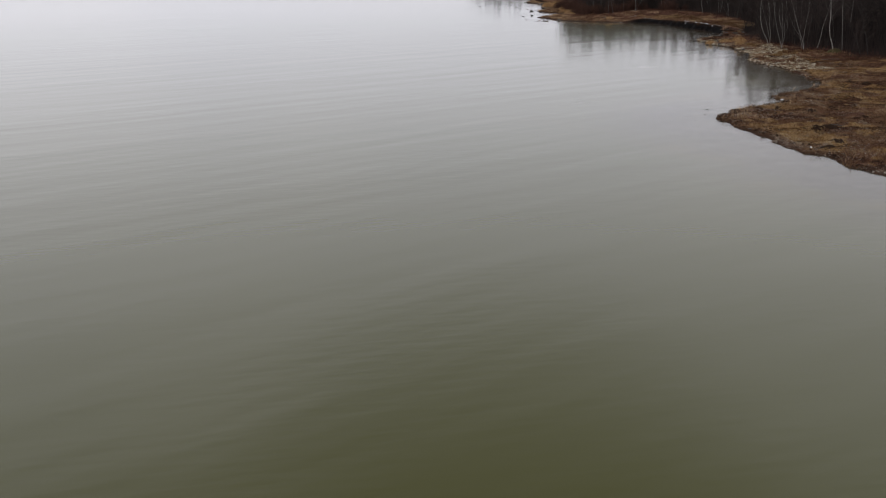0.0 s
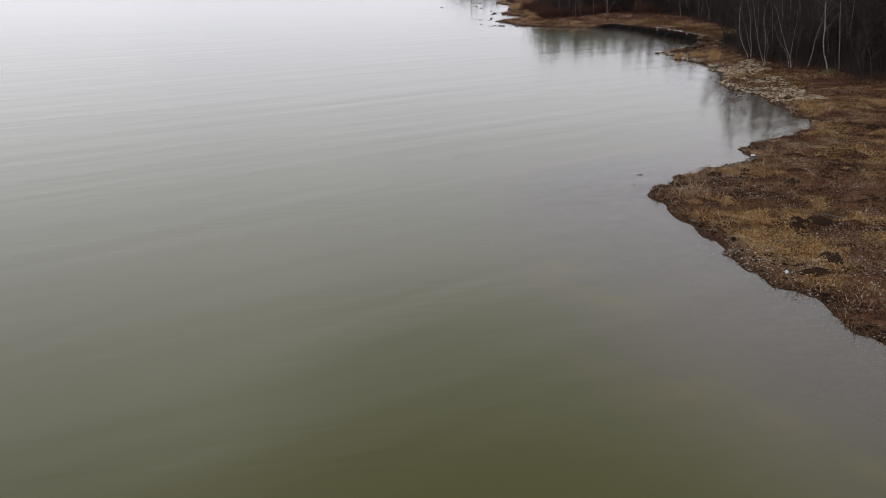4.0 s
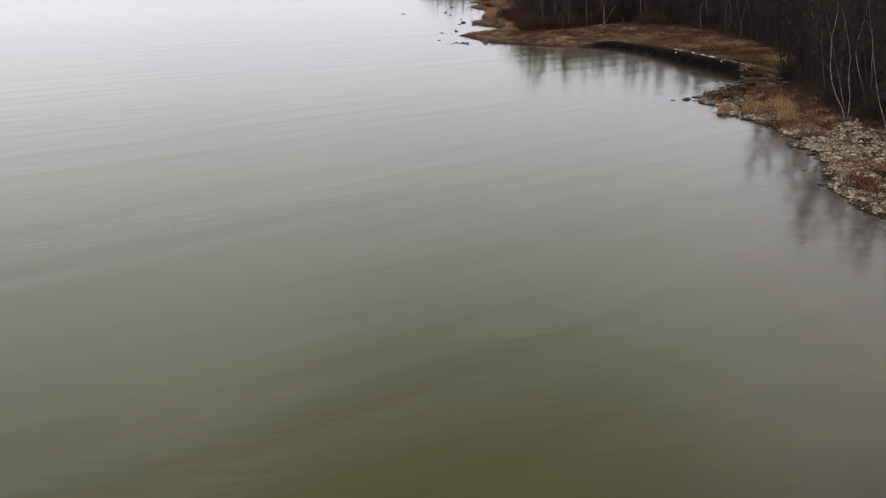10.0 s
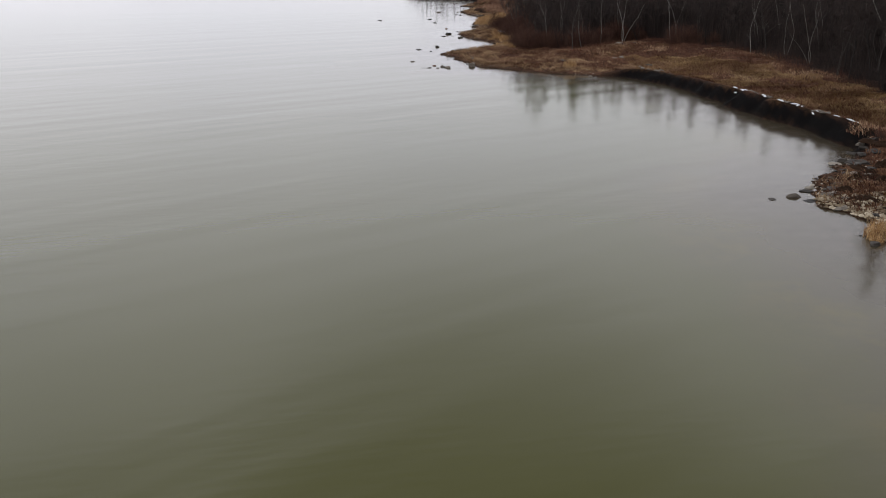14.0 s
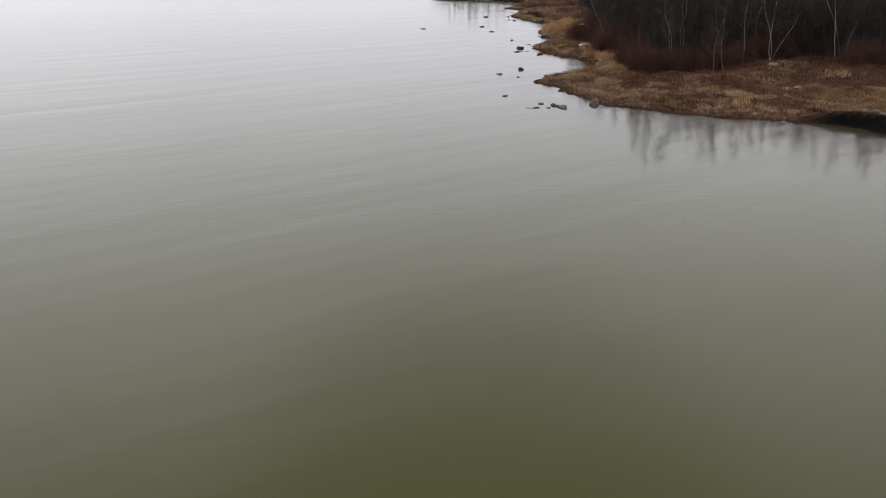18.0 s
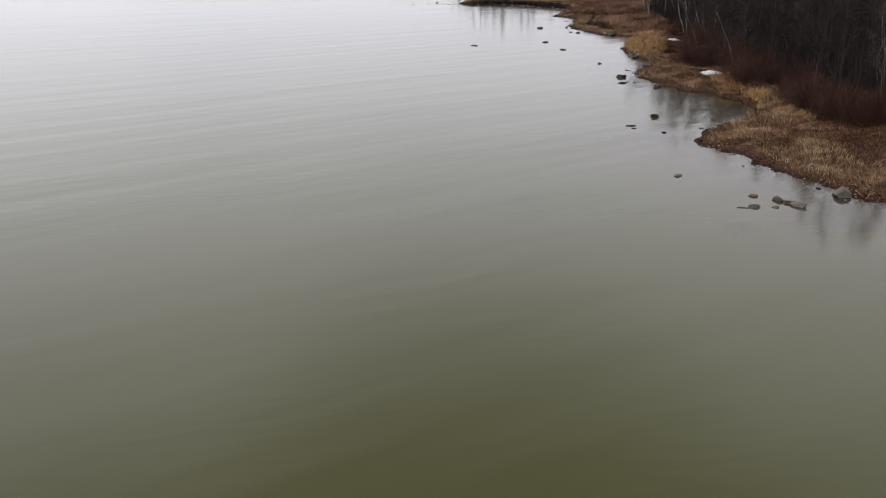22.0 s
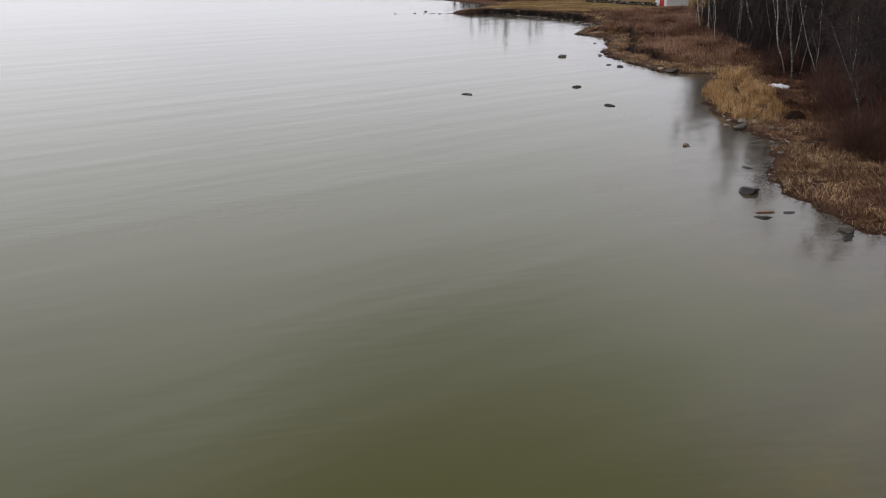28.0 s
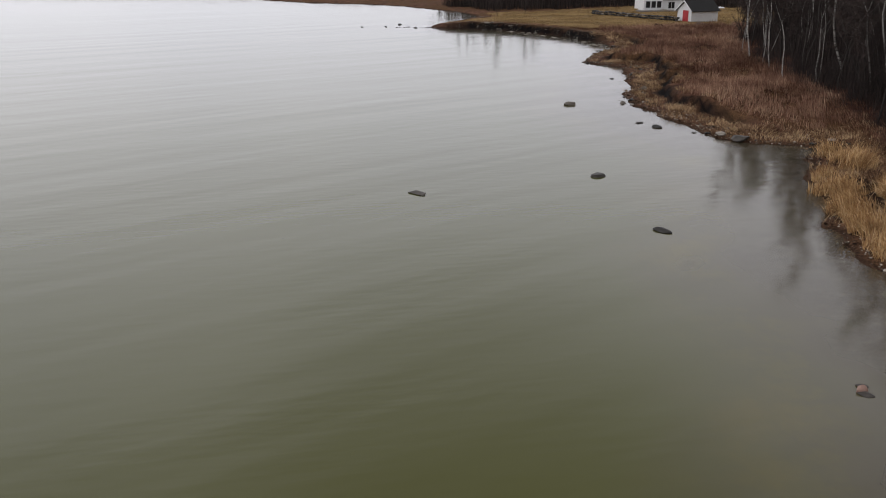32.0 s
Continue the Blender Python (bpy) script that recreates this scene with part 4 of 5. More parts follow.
# tall withered herbs between the village shore and the wood
x, y = rg.uniform(30, 62, 160000), rg.uniform(300, 388, 160000)
d = inland(x, y)
ok = (d > 3.6 + 2.0 * lumps(x, y, 3.0, 87)) & (woods(x, y) < 1.0) & (lawn_at(x, y) < 0.4) & (lumps(x, y, 4.2, 88) * 0.6 + lumps(x, y, 1.1, 89) * 0.4 > 0.40) & ((scarp(x, y) < 0.3) | (np.abs(d - 3.6 - 1.0 * lumps(x, y, 5.0, 41)) > 0.75))
x, y = x[ok], y[ok]
k = len(x)
v, f = blades(x, y, height(x, y) - 0.03, rg.uniform(0.35, 0.95, k) * (0.6 + 0.8 * lumps(x, y, 2.4, 90)), np.full(k, 0.036), np.abs(rg.normal(0.45, 0.3, k)), rg, 0.4, wind(x, y) + rg.normal(0, 0.6, k))
stuff("withered_herbs", v, f, HERBS, "tall rust and straw-coloured withered herbs by the wood", "herbs")

# straw washed up and flattened along the outer shore
x, y, d = sow(900000, 203, 372, 0.9, 6.5, lambda x, y, d: (woods(x, y) < 0) & (lumps(x, y, 2.2, 91) * 0.55 + lumps(x, y, 0.8, 92) * 0.45 > 0.50) & (np.abs(d - 2.6) < 1.4 + 2.6 * lumps(x, y, 4.0, 93)) & ((scarp(x, y) < 0.3) | (np.abs(d - 3.6 - 1.0 * lumps(x, y, 5.0, 41)) > 0.75)))
k = len(x)
v, f = blades(x, y, height(x, y) - 0.02, rg.uniform(0.18, 0.55, k), np.full(k, 0.036), np.abs(rg.normal(1.1, 0.25, k)), rg, 0.3, wind(x, y) + rg.normal(0, 0.5, k))
stuff("flattened_straw", v, f, PALE, "golden straw flattened in swathes along the shore", "grass")

# stalks and sticks washed up on the wet rim of the shore
x, y, d = sow(420000, 46, 330, 0.1, 2.8, lambda x, y, d: (lumps(x, y, 2.0, 99) * 0.6 + lumps(x, y, 0.7, 100) * 0.4 > np.where(y > 222, 0.50, 0.60)) & (bank(x, y) < 0.3))
k = len(x)
v, f = blades(x, y, height(x, y) + 0.02, rg.uniform(0.2, 0.8, k), np.full(k, 0.026), rg.uniform(1.1, 1.5, k), rg, 0.05)
stuff("drift_stalks", v, f, PALE, "pale broken stalks washed up along the wet shore", "driftwood")

# thin leafless thicket before and between the trunks
x, y = rg.uniform(33, 75, 420000), rg.uniform(100, 380, 420000)
w = woods(x, y)
thick = lumps(x, y, 4.2, 94) * 0.65 + lumps(x, y, 1.6, 95) * 0.35
ok = (w > -0.6) & (w < 9) & (inland(x, y) > 3) & (thick > 0.47 - 0.02 * np.clip(w, 0, 5)) & ((y < 220) | (y > 300) | (w > 2.5))
x, y, w, thick = x[ok], y[ok], w[ok], thick[ok]
k = len(x)
v, f = blades(x, y, height(x, y) - 0.05, rg.uniform(0.3, 1.0, k) * np.clip(1.0 + 0.55 * w, 0.7, 4.6) * (0.35 + 1.1 * thick), np.full(k, 0.013), np.abs(rg.normal(0.12, 0.24, k)), rg)
stuff("thicket", v, f, HAZE, "grey-brown leafless thicket among the birch trunks", "thicket")

x, y, d = sow(900000, 38, 150, 0.02, 14, lambda x, y, d: (woods(x, y) < 0) & (mossy(x, y) < 0.48 + 0.012 * d) & (lumps(x, y, 1.6, 31) * 0.6 + lumps(x, y, 0.5, 32) * 0.4 > 0.36))
k = len(x)
v, f = blades(x, y, height(x, y) - 0.02, rg.uniform(0.06, 0.2, k), np.full(k, 0.045), np.abs(rg.normal(0.9, 0.4, k)), rg)
stuff("mossy_turf", v, f, TURF, "short dark brown moss and turf on the cape", "moss")

x, y = rg.uniform(33, 85, 330000), rg.uniform(100, 384, 330000)
w = woods(x, y)
ok = (w > 0.2) & (w < 20) & (rg.random(len(x)) < np.clip((w - 1.2) * 0.19, 0.02, 0.85) * (0.3 + lumps(x, y, 4.5, 25)))
x, y, w = x[ok], y[ok], w[ok]
tall = np.minimum(0.8 + w * 0.95, 9.5) * (0.5 + lumps(x, y, 3.0, 26))
v, f = blades(x, y, height(x, y) - 0.05, rg.uniform(0.35, 1.0, len(x)) * tall, np.where(w > 4, 0.036, 0.024), np.abs(rg.normal(0.08, 0.2, len(x))), rg)
stuff("undergrowth", v, f, BRUSH, "dense dark saplings and brushwood between the trunks", "undergrowth")


# dark brushwood behind the lawn and the house
x, y = rg.uniform(16, 80, 16000), rg.uniform(424, 450, 16000)
ok = (inland(x, y) > 5) & (y > 426 - 0.15 * (x - 40) + 4 * lumps(x, y, 6, 97))
x, y = x[ok], y[ok]
v, f = blades(x, y, height(x, y) - 0.05, rg.uniform(1.5, 4.5, len(x)), np.full(len(x), 0.07), np.abs(rg.normal(0.1, 0.2, len(x))), rg)
stuff("village_brush", v, f, BRUSH, "dark leafless brushwood behind the lawn", "undergrowth")

# the wood goes on inland, as a mass of stems and twigs
x, y = rg.uniform(52, 420, 8000), rg.uniform(-120, 560, 8000)
ok = depth_of(WOOD, WOOD[:-2][::4], x, y) > 17
x, y = np.repeat(x[ok], 12), np.repeat(y[ok], 12)
tall = np.repeat(rg.uniform(5, 9.5, len(x) // 12), 12)
v, f = blades(x + rg.normal(0, 0.4, len(x)), y + rg.normal(0, 0.4, len(x)), np.where(x < 130, height(np.minimum(x, 136), y), 1.4), rg.uniform(0.5, 1.0, len(x)) * tall, np.full(len(x), 0.16), np.abs(rg.normal(0.1, 0.14, len(x))), rg)
stuff("far_wood", v, f, BRUSH, "dark leafless wood going on inland", "wood")


def pebbles(name, x, y, size, mat, label, category, flat=0.6):
    """Many small six-cornered stones in one mesh."""
    n = len(x)
    z = height(x, y)
    c = np.stack([x, y, z + size * 0.1], 1)
    o = np.array([(1, 0, 0), (0, 1, 0), (-1, 0, 0), (0, -1, 0), (0, 0, flat), (0, 0, -flat)])
    a = rg.random(n) * 6.28
    turn = np.stack([np.stack([np.cos(a), -np.sin(a), 0 * a], 1), np.stack([np.sin(a), np.cos(a), 0 * a], 1), np.tile([0, 0, 1.0], (n, 1))], 1)
    v = c[:, None, :] + np.einsum("nij,kj->nki", turn, o) * (size[:, None, None] * rg.uniform(0.6, 1.25, (n, 6, 1)))
    t = np.array([(0, 1, 4), (1, 2, 4), (2, 3, 4), (3, 0, 4), (1, 0, 5), (2, 1, 5), (3, 2, 5), (0, 3, 5)])
    f = (np.arange(n)[:, None, None] * 6 + t[None]).reshape(-1, 3)
    stuff(name, v.reshape(-1, 3), f, mat, label, category)


x, y, d = sow(600000, 38, 150, -6.5, 4.5, lambda x, y, d: (lumps(x, y, 2.2, 16) * 0.6 + lumps(x, y, 0.6, 17) * 0.4 > 0.5) & (woods(x, y) < 0) & ((d > -1.0) | (np.hypot(x - 21.8, y - 71.5) < 4 + 5 * lumps(x, y, 3.0, 98))))
pebbles("gravel", x, y, 0.014 + 0.05 * rg.random(len(x)) ** 3, GRAVEL, "pale pebbles and shell grit strewn over the cape", "gravel")
x, y, d = sow(900000, 38, 132, 0.2, 9, lambda x, y, d: (lumps(x, y, 3.1, 51) * 0.65 + lumps(x, y, 0.7, 52) * 0.35 > 0.57) & (woods(x, y) < -2))
pebbles("pale_grit", x, y, 0.012 + 0.022 * rg.random(len(x)) ** 2, GRIT, "pale shell grit and small stones in drifts on the cape", "gravel", 0.5)
x, y, d = sow(300000, 38, 132, 0.3, 11, lambda x, y, d: (lumps(x, y, 2.1, 53) * 0.65 + lumps(x, y, 0.6, 54) * 0.35 > 0.62) & (woods(x, y) < -2))
pebbles("dark_litter", x, y, 0.03 + 0.08 * rg.random(len(x)) ** 2, WRACK, "dark clods and rotted litter in patches on the cape", "litter", 0.6)
x, y, d = sow(160000, 104, 150, 0.1, 5.5, lambda x, y, d: (lumps(x, y, 2.6, 45) * 0.6 + lumps(x, y, 0.9, 46) * 0.4 > 0.44) & (x > 38))
pebbles("shingle", x, y, 0.05 + 0.20 * rg.random(len(x)) ** 3, SHINGLE, "pale shingle bank between bay and heath", "shingle", 0.5)
x, y, d = sow(260000, 150, 420, -1.2, 3, lambda x, y, d: (lumps(x, y, 3.2, 18) > 0.42) & (bank(x, y) < 0.2))
pebbles("shore_gravel", x, y, 0.02 + 0.08 * rg.random(len(x)) ** 3, GRAVEL, "grey pebbles along the waterline", "gravel")
x, y, d = sow(260000, 36, 420, -0.5, 2.0, lambda x, y, d: (lumps(x, y, 1.9, 19) > 0.42) & (bank(x, y) < 0.3))
pebbles("wrack", x, y, 0.04 + 0.12 * rg.random(len(x)) ** 2, WRACK, "dark washed-up reed litter and turf clods at the waterline", "wrack", 0.35)

# ---- stones ----
def stone_mesh(seed, mat):
    rg = np.random.default_rng(seed)
    bm = bmesh.new()
    bmesh.ops.create_icosphere(bm, subdivisions=3, radius=0.5)
    cuts = [(Vector(rg.normal(0, 1, 3)).normalized(), rg.uniform(0.22, 0.40)) for _ in range(11)]
    off = Vector(rg.uniform(0, 50, 3))
    for p in bm.verts:
        for way, far in cuts:
            s = p.co.dot(way) - far
            if s > 0:
                p.co -= way * s
        p.co *= 1 + 0.12 * noise.noise(p.co * 2.5 + off) + 0.05 * noise.noise(p.co * 9 + off)
        p.co.z *= 0.72
    me = bpy.data.meshes.new("boulder")
    bm.to_mesh(me)
    bm.free()
    me.materials.append(mat)
    return me


STONES = {m.name: [stone_mesh(100 + 10 * i + k, m) for k in range(4)] for i, m in enumerate((STONE, WET_STONE, PINK_STONE))}


def stone(x, y, width, mat, label, group, flat=1.0, long=1.0, turn=None, z=None, k=0, name="boulder"):
    ob = new(name, STONES[mat.name][k % 4])
    z = max(put_z(x, y), -0.12 * width) if z is None else z
    ob.matrix_world = Matrix.Translation((x, y, z + width * 0.12 * flat)) @ Matrix.Rotation(k * 1.9 if turn is None else turn, 4, "Z") @ Matrix.Diagonal((width * long, width / long ** 0.5, width * 0.95 * flat, 1))
    return tagged(ob, label, "stone", group)


LAKE = "stones standing in the lake"
G, W, P = STONE, WET_STONE, PINK_STONE
IN_LAKE = [(25.6, 255.7, 1.0, W, 0.85), (27.6, 249.0, 0.75, G, 1.0), (25.5, 267.3, 0.45, P, 0.9), (12.5, 289.2, 1.05, W, 0.45), (22.6, 292.8, 0.95, W, 0.5), (24.8, 316.9, 0.95, G, 0.8), (29.5, 307.1, 0.7, W, 0.7), (28.6, 308.8, 0.6, W, 0.6),
           (31.3, 332.3, 0.45, W, 0.6), (8.3, 400.1, 1.0, W, 0.6), (26.2, 252.0, 0.6, W, 0.25), (27.3, 261.1, 0.7, W, 0.4), (25.6, 267.5, 0.4, W, 0.4)]
ROUND_CAPE = [(24.7, 251.3, 0.8, W, 0.35), (23.5, 233.4, 0.78, W, 0.85), (20.9, 229.7, 0.7, W, 0.45), (22.6, 227.1, 0.4, W, 0.6), (20.2, 214.7, 0.6, G, 0.55), (23.0, 210.2, 0.5, P, 0.6), (23.9, 209.4, 0.7, G, 0.8), (24.2, 208.8, 0.5, W, 0.8),
              (24.5, 208.2, 0.75, G, 0.9), (22.3, 208.2, 0.8, W, 0.3), (21.7, 208.1, 0.6, W, 0.25), (23.3, 208.1, 0.5, G, 0.5), (27.2, 248.0, 0.65, W, 0.7), (25.5, 267.0, 0.4, W, 0.5), (27.4, 210.0, 1.25, G, 1.0), (20.9, 228.7, 0.35, W, 0.5)]
for k, (x, y, w, m, flat) in enumerate(IN_LAKE + ROUND_CAPE):
    stone(x, y, w, m, {G.name: "pale grey granite boulder standing in shallow water", W.name: "dark wet boulder just breaking the water", P.name: "reddish granite boulder in shallow water"}[m.name], LAKE, flat, 1.25, None, -0.04 * w, k)
stone(23.6, 282.5, 0.7, W, "long dark rock lying in the water", LAKE, 0.55, 1.5, -1.0, -0.02, 2)
for k, (x, y, w) in enumerate(SUNKEN):
    stone(x, y, w, P if k < 3 else W, "sunken stone just under the water", "sunken stones", 0.5, 1.2, None, -0.20 - 0.28 * w, k)
ASHORE = [(33.9, 302.2, 1.2, W, 0.6), (33.0, 303.6, 0.8, G, 0.7), (30.8, 272.5, 1.1, W, 0.7), (30.2, 273.8, 0.5, G, 0.8), (27.5, 222.3, 0.8, G, 0.6), (25.1, 219.9, 0.5, G, 0.6), (27.7, 214.6, 0.6, G, 0.8), (27.8, 219.1, 0.6, G, 0.6), (45.8, 213.4, 0.9, G, 0.8),
          (48.1, 225.1, 2.0, G, 0.25), (50.3, 226.5, 1.2, G, 0.3), (38.3, 211.1, 0.9, G, 0.6), (46.7, 206.9, 0.9, G, 0.8), (47.9, 208.2, 0.8, G, 0.8), (48.2, 203.8, 1.1, G, 0.7), (45.0, 213.7, 1.0, G, 0.4), (45.2, 199.8, 0.7, G, 0.7), (45.9, 200.6, 0.6, G, 0.8), (46.6, 199.6, 0.75, G, 0.7), (47.4, 200.2, 0.5, G, 0.8), (47.9, 198.6, 0.8, G, 0.6)]
SPIT = [(40.5, 149.7, 0.6, W, 0.5), (41.9, 150.2, 1.0, G, 0.5), (43.0, 151.3, 0.8, W, 0.6), (42.2, 141.9, 0.6, W, 0.9), (43.8, 141.0, 0.9, W, 0.7), (43.0, 141.4, 0.5, W, 0.7), (56.1, 165.5, 1.6, G, 0.4), (55.4, 167.0, 0.9, G, 0.6), (48.4, 158.9, 1.1, W, 0.6),
        (50.7, 161.3, 1.0, G, 0.6), (47.5, 157.7, 0.9, G, 0.5), (39.8, 108.9, 0.7, G, 0.7), (41.3, 111.2, 0.5, W, 0.8), (39.6, 109.4, 0.35, W, 0.7), (41.4, 115.5, 0.5, W, 0.7), (40.4, 149.6, 0.45, W, 0.5), (42.3, 111.8, 0.6, G, 0.6), (23.2, 76.8, 0.4, W, 0.5)]
for k, (x, y, w, m, flat) in enumerate(ASHORE + SPIT):
    stone(x, y, w, m, "pale grey boulder lying on the shore" if m is G else "dark weathered boulder at the waterline", "boulders on the shore", flat, 1.2, None, None, k)
rg = np.random.default_rng(9)
made = 0
for x, y in zip(rg.uniform(20, 60, 9000), rg.uniform(105, 412, 9000)):
    d = inland(np.array([x]), np.array([y]))[0]
    rocky = lumps(np.array([x]), np.array([y]), 9.0, 22)[0]
    if -0.8 < d < 1.6 and rocky > 0.45 and made < 190 and bank(np.array([x]), np.array([y]))[0] < 0.3 and d < 0.7 + rocky:
        made += 1
        w = 0.2 + 0.5 * rg.random() ** 2
        m = G if rg.random() < 0.45 else W
        stone(x, y, w, m, "small grey stone on the shore" if m is G else "small dark wet stone on the shore", "small stones along the waterline", rg.uniform(0.4, 0.9), 1.2, rg.random() * 6, None, made, "shore_stone")

for k in range(40):
    u = rg.random()
    x, y = 43.2 + 8 * u + rg.normal(0, 0.7), 148.5 + 14 * u + rg.normal(0, 0.9)
    if -1.0 < inland(np.array([x]), np.array([y]))[0] < 3.5:
        m = G if rg.random() < 0.2 else W
        stone(x, y, rg.uniform(0.3, 1.1), m, "pale angular rock on the stony spit" if m is G else "dark angular rock on the stony spit", "rocks of the stony spit", rg.uniform(0.35, 0.7), 1.2, None, put_z(x, y) - 0.08, k, "spit_rock")
# a row of pale stones along the top of the peat bank, and stones at the tip of the village shore
top = bank_line[4:len(bank_line) // 2]
for k in range(22):
    p = top[int(rg.integers(len(top)))]
    x, y = p[0] + rg.uniform(1.7, 2.4), p[1] + rg.normal(0, 0.8)
    stone(x, y, rg.uniform(0.3, 0.7), G, "pale stone on the brink of the peat bank", "stones on the peat bank", 0.6, 1.2, None, None, k, "brink_stone")
for k in range(26):
    u = rg.random()
    x, y = 13.3 - 12 * u ** 1.5 + rg.normal(0, 0.3) + 4 * rg.random(), 393 + 2.5 * u + rg.normal(0, 0.5)
    stone(x, y, rg.uniform(0.3, 0.8), W, "dark stone in the low reef off the point", "reef stones", 0.5, 1.2, None, -0.03, k, "reef_stone")
for k in range(40):
    u = rg.random()
    x, y = 22 + 15 * u + rg.normal(0, 0.5), 391 - 27 * u ** 1.4 + rg.normal(0, 0.8)
    stone(x, y, rg.uniform(0.4, 1.0), G, "pale rubble stone above the village shore", "rubble along the village shore", 0.5, 1.2, None, None, k, "rubble_stone")


# ---- turf clods, snow, driftwood ----
def mound(name, x, y, w, l, h, mat, label, category, seed, turn=0.0, z=None):
    bm = bmesh.new()
    bmesh.ops.create_grid(bm, x_segments=14, y_segments=14, size=1)
    off = Vector((seed * 3.7, seed * 1.3, 0))
    for p in bm.verts:
        r = max(abs(p.co.x), abs(p.co.y))
        a = math.atan2(p.co.y, p.co.x)
        edge = 1 + 0.55 * noise.noise(Vector((math.cos(a) * 1.4, math.sin(a) * 1.4, seed * 2.1)))
        q = Vector((math.cos(a), math.sin(a), 0)) * r * edge
        p.co = Vector((q.x * w / 2, q.y * l / 2, h * (1 - r ** 2.5) * (0.8 + 0.6 * noise.noise(q * 3 + off)) - 0.05))
    for fc in bm.faces:
        fc.smooth = True
    me = bpy.data.meshes.new(name)
    bm.to_mesh(me)
    bm.free()
    me.materials.append(mat)
    ob = new(name, me)
    ob.matrix_world = Matrix.Translation((x, y, put_z(x, y) if z is None else z)) @ Matrix.Rotation(turn, 4, "Z")
    return tagged(ob, label, category)


for k, (x, y, w, l, turn) in enumerate(((39.4, 288.4, 2.3, 2.4, 0.1), (34.2, 254.0, 1.7, 3.2, 0.3), (35.0, 251.6, 0.4, 0.6, 0.0))):
    mound("snow_patch", x, y, w, l, 0.40, SNOW, "patch of old white snow on the brown bank", "snow", k + 1, turn, put_z(x, y) + 0.12)
mound("turf_clod", 27.4, 75.9, 1.0, 0.7, 0.28, WRACK, "dark tussock of turf on the low shore", "tussock", 5)
for k, (x, y, w, l, h) in enumerate(((29.1, 75.9, 1.5, 1.0, 0.4), (29.6, 77.3, 1.7, 0.8, 0.3), (27.6, 60.2, 2.0, 1.0, 0.35), (44.6, 119.7, 3.0, 1.6, 0.4), (45.9, 117.8, 1.6, 1.0, 0.3), (24.6, 54.6, 1.2, 0.6, 0.2), (31.0, 73.4, 1.6, 0.9, 0.3), (36.9, 98.0, 1.8, 0.9, 0.3))):
    mound("turf_clod", x, y, w, l, 0.5 * h, WRACK, "black rotted clump of turf on the low shore", "tussock", 30 + k, 0.7 * k)
rg = np.random.default_rng(19)
for k in range(14):
    u = rg.random()
    x, y = 44.2 + 7 * u + rg.normal(0, 0.6), 148.0 + 13 * u + rg.normal(0, 0.8)
    if inland(np.array([x]), np.array([y]))[0] > 0.2:
        mound("turf_clod", x, y, rg.uniform(0.8, 1.8), rg.uniform(0.6, 1.2), rg.uniform(0.2, 0.4), WRACK, "dark wet turf heaped between the rocks of the spit", "tussock", 110 + k, rg.random() * 6)
mound("mossy_tussock", 52.0, 118.2, 1.9, 1.5, 0.6, CUSHION, "yellow-green mossy tussock at the foot of a birch", "tussock", 44)
for k, (x, y, w) in enumerate(((31.7, 81.8, 0.42), (25.2, 59.0, 0.34), (48.9, 151.9, 0.4))):
    mound("ice_slab", x, y, w, w * 0.5, 0.09, SNOW, "small white slab of old ice on the brown shore", "ice", 60 + k, k, put_z(x, y) + 0.08)
rg = np.random.default_rng(18)
for k in range(24):
    p = bank_line[int(2 + k * 0.34)]
    x, y = p[0] + 1.55 + rg.normal(0, 0.22) + 0.4 * (k < 7), p[1] + rg.normal(0, 0.3)
    mound("snow_streak", x, y, rg.uniform(0.10, 0.24), rg.uniform(0.3, 1.0), 0.10, SNOW, "thin streak of old snow on the brink of the bank", "snow", 80 + k, rg.normal(0.1, 0.3), put_z(x, y) + 0.03)
for k in range(9):
    x, y = 52.4 + rg.normal(0, 0.9), 158.0 + rg.normal(0, 0.9)
    stone(x, y, rg.uniform(0.7, 1.4), G, "flat pale slab of rock at the head of the bank", "slabs at the bank", 0.35, 1.3, None, None, k, "rock_slab")
rg = np.random.default_rng(16)
for k in range(90):
    x, y = rg.uniform(16, 44), rg.uniform(50, 125)
    d = inland(np.array([x]), np.array([y]))[0]
    if -5.5 < d < -0.4:
        w = rg.uniform(0.15, 0.5)
        stone(x, y, w, G if k % 3 == 0 else W, "sunken pale stone on the shallow lake bed" if k % 3 == 0 else "sunken dark stone on the shallow lake bed", "stones on the lake bed", 0.6, 1.2, None, put_z(x, y) - 0.04, k, "bed_stone")
# the clear shoal off the first cape
for k in range(70):
    x, y = 21.4 + rg.normal(0, 2.2), 72.5 + rg.normal(0, 3.2)
    if -6 < inland(np.array([x]), np.array([y]))[0] < 0.6:
        w = 0.10 + 0.28 * rg.random() ** 3
        stone(x, y, w, G if k % 2 else W, "pale stone on the shoal under clear water" if k % 2 else "dark stone on the shoal under clear water", "stones on the shoal", 0.6, 1.2, None, put_z(x, y) - 0.02, k, "shoal_stone")
rg = np.random.default_rng(12)
for k in range(34):
    x, y = rg.uniform(24, 44), rg.uniform(50, 132)
    d = inland(np.array([x]), np.array([y]))[0]
    if 0.3 < d < 7:
        mound("turf_clod", x, y, rg.uniform(0.5, 1.5), rg.uniform(0.5, 1.5), rg.uniform(0.12, 0.3), WRACK if k % 2 else GROUND, "dark tussock of turf on the low shore" if k % 2 else "brown mossy tussock on the low shore", "tussock", k + 9, rg.random() * 6)


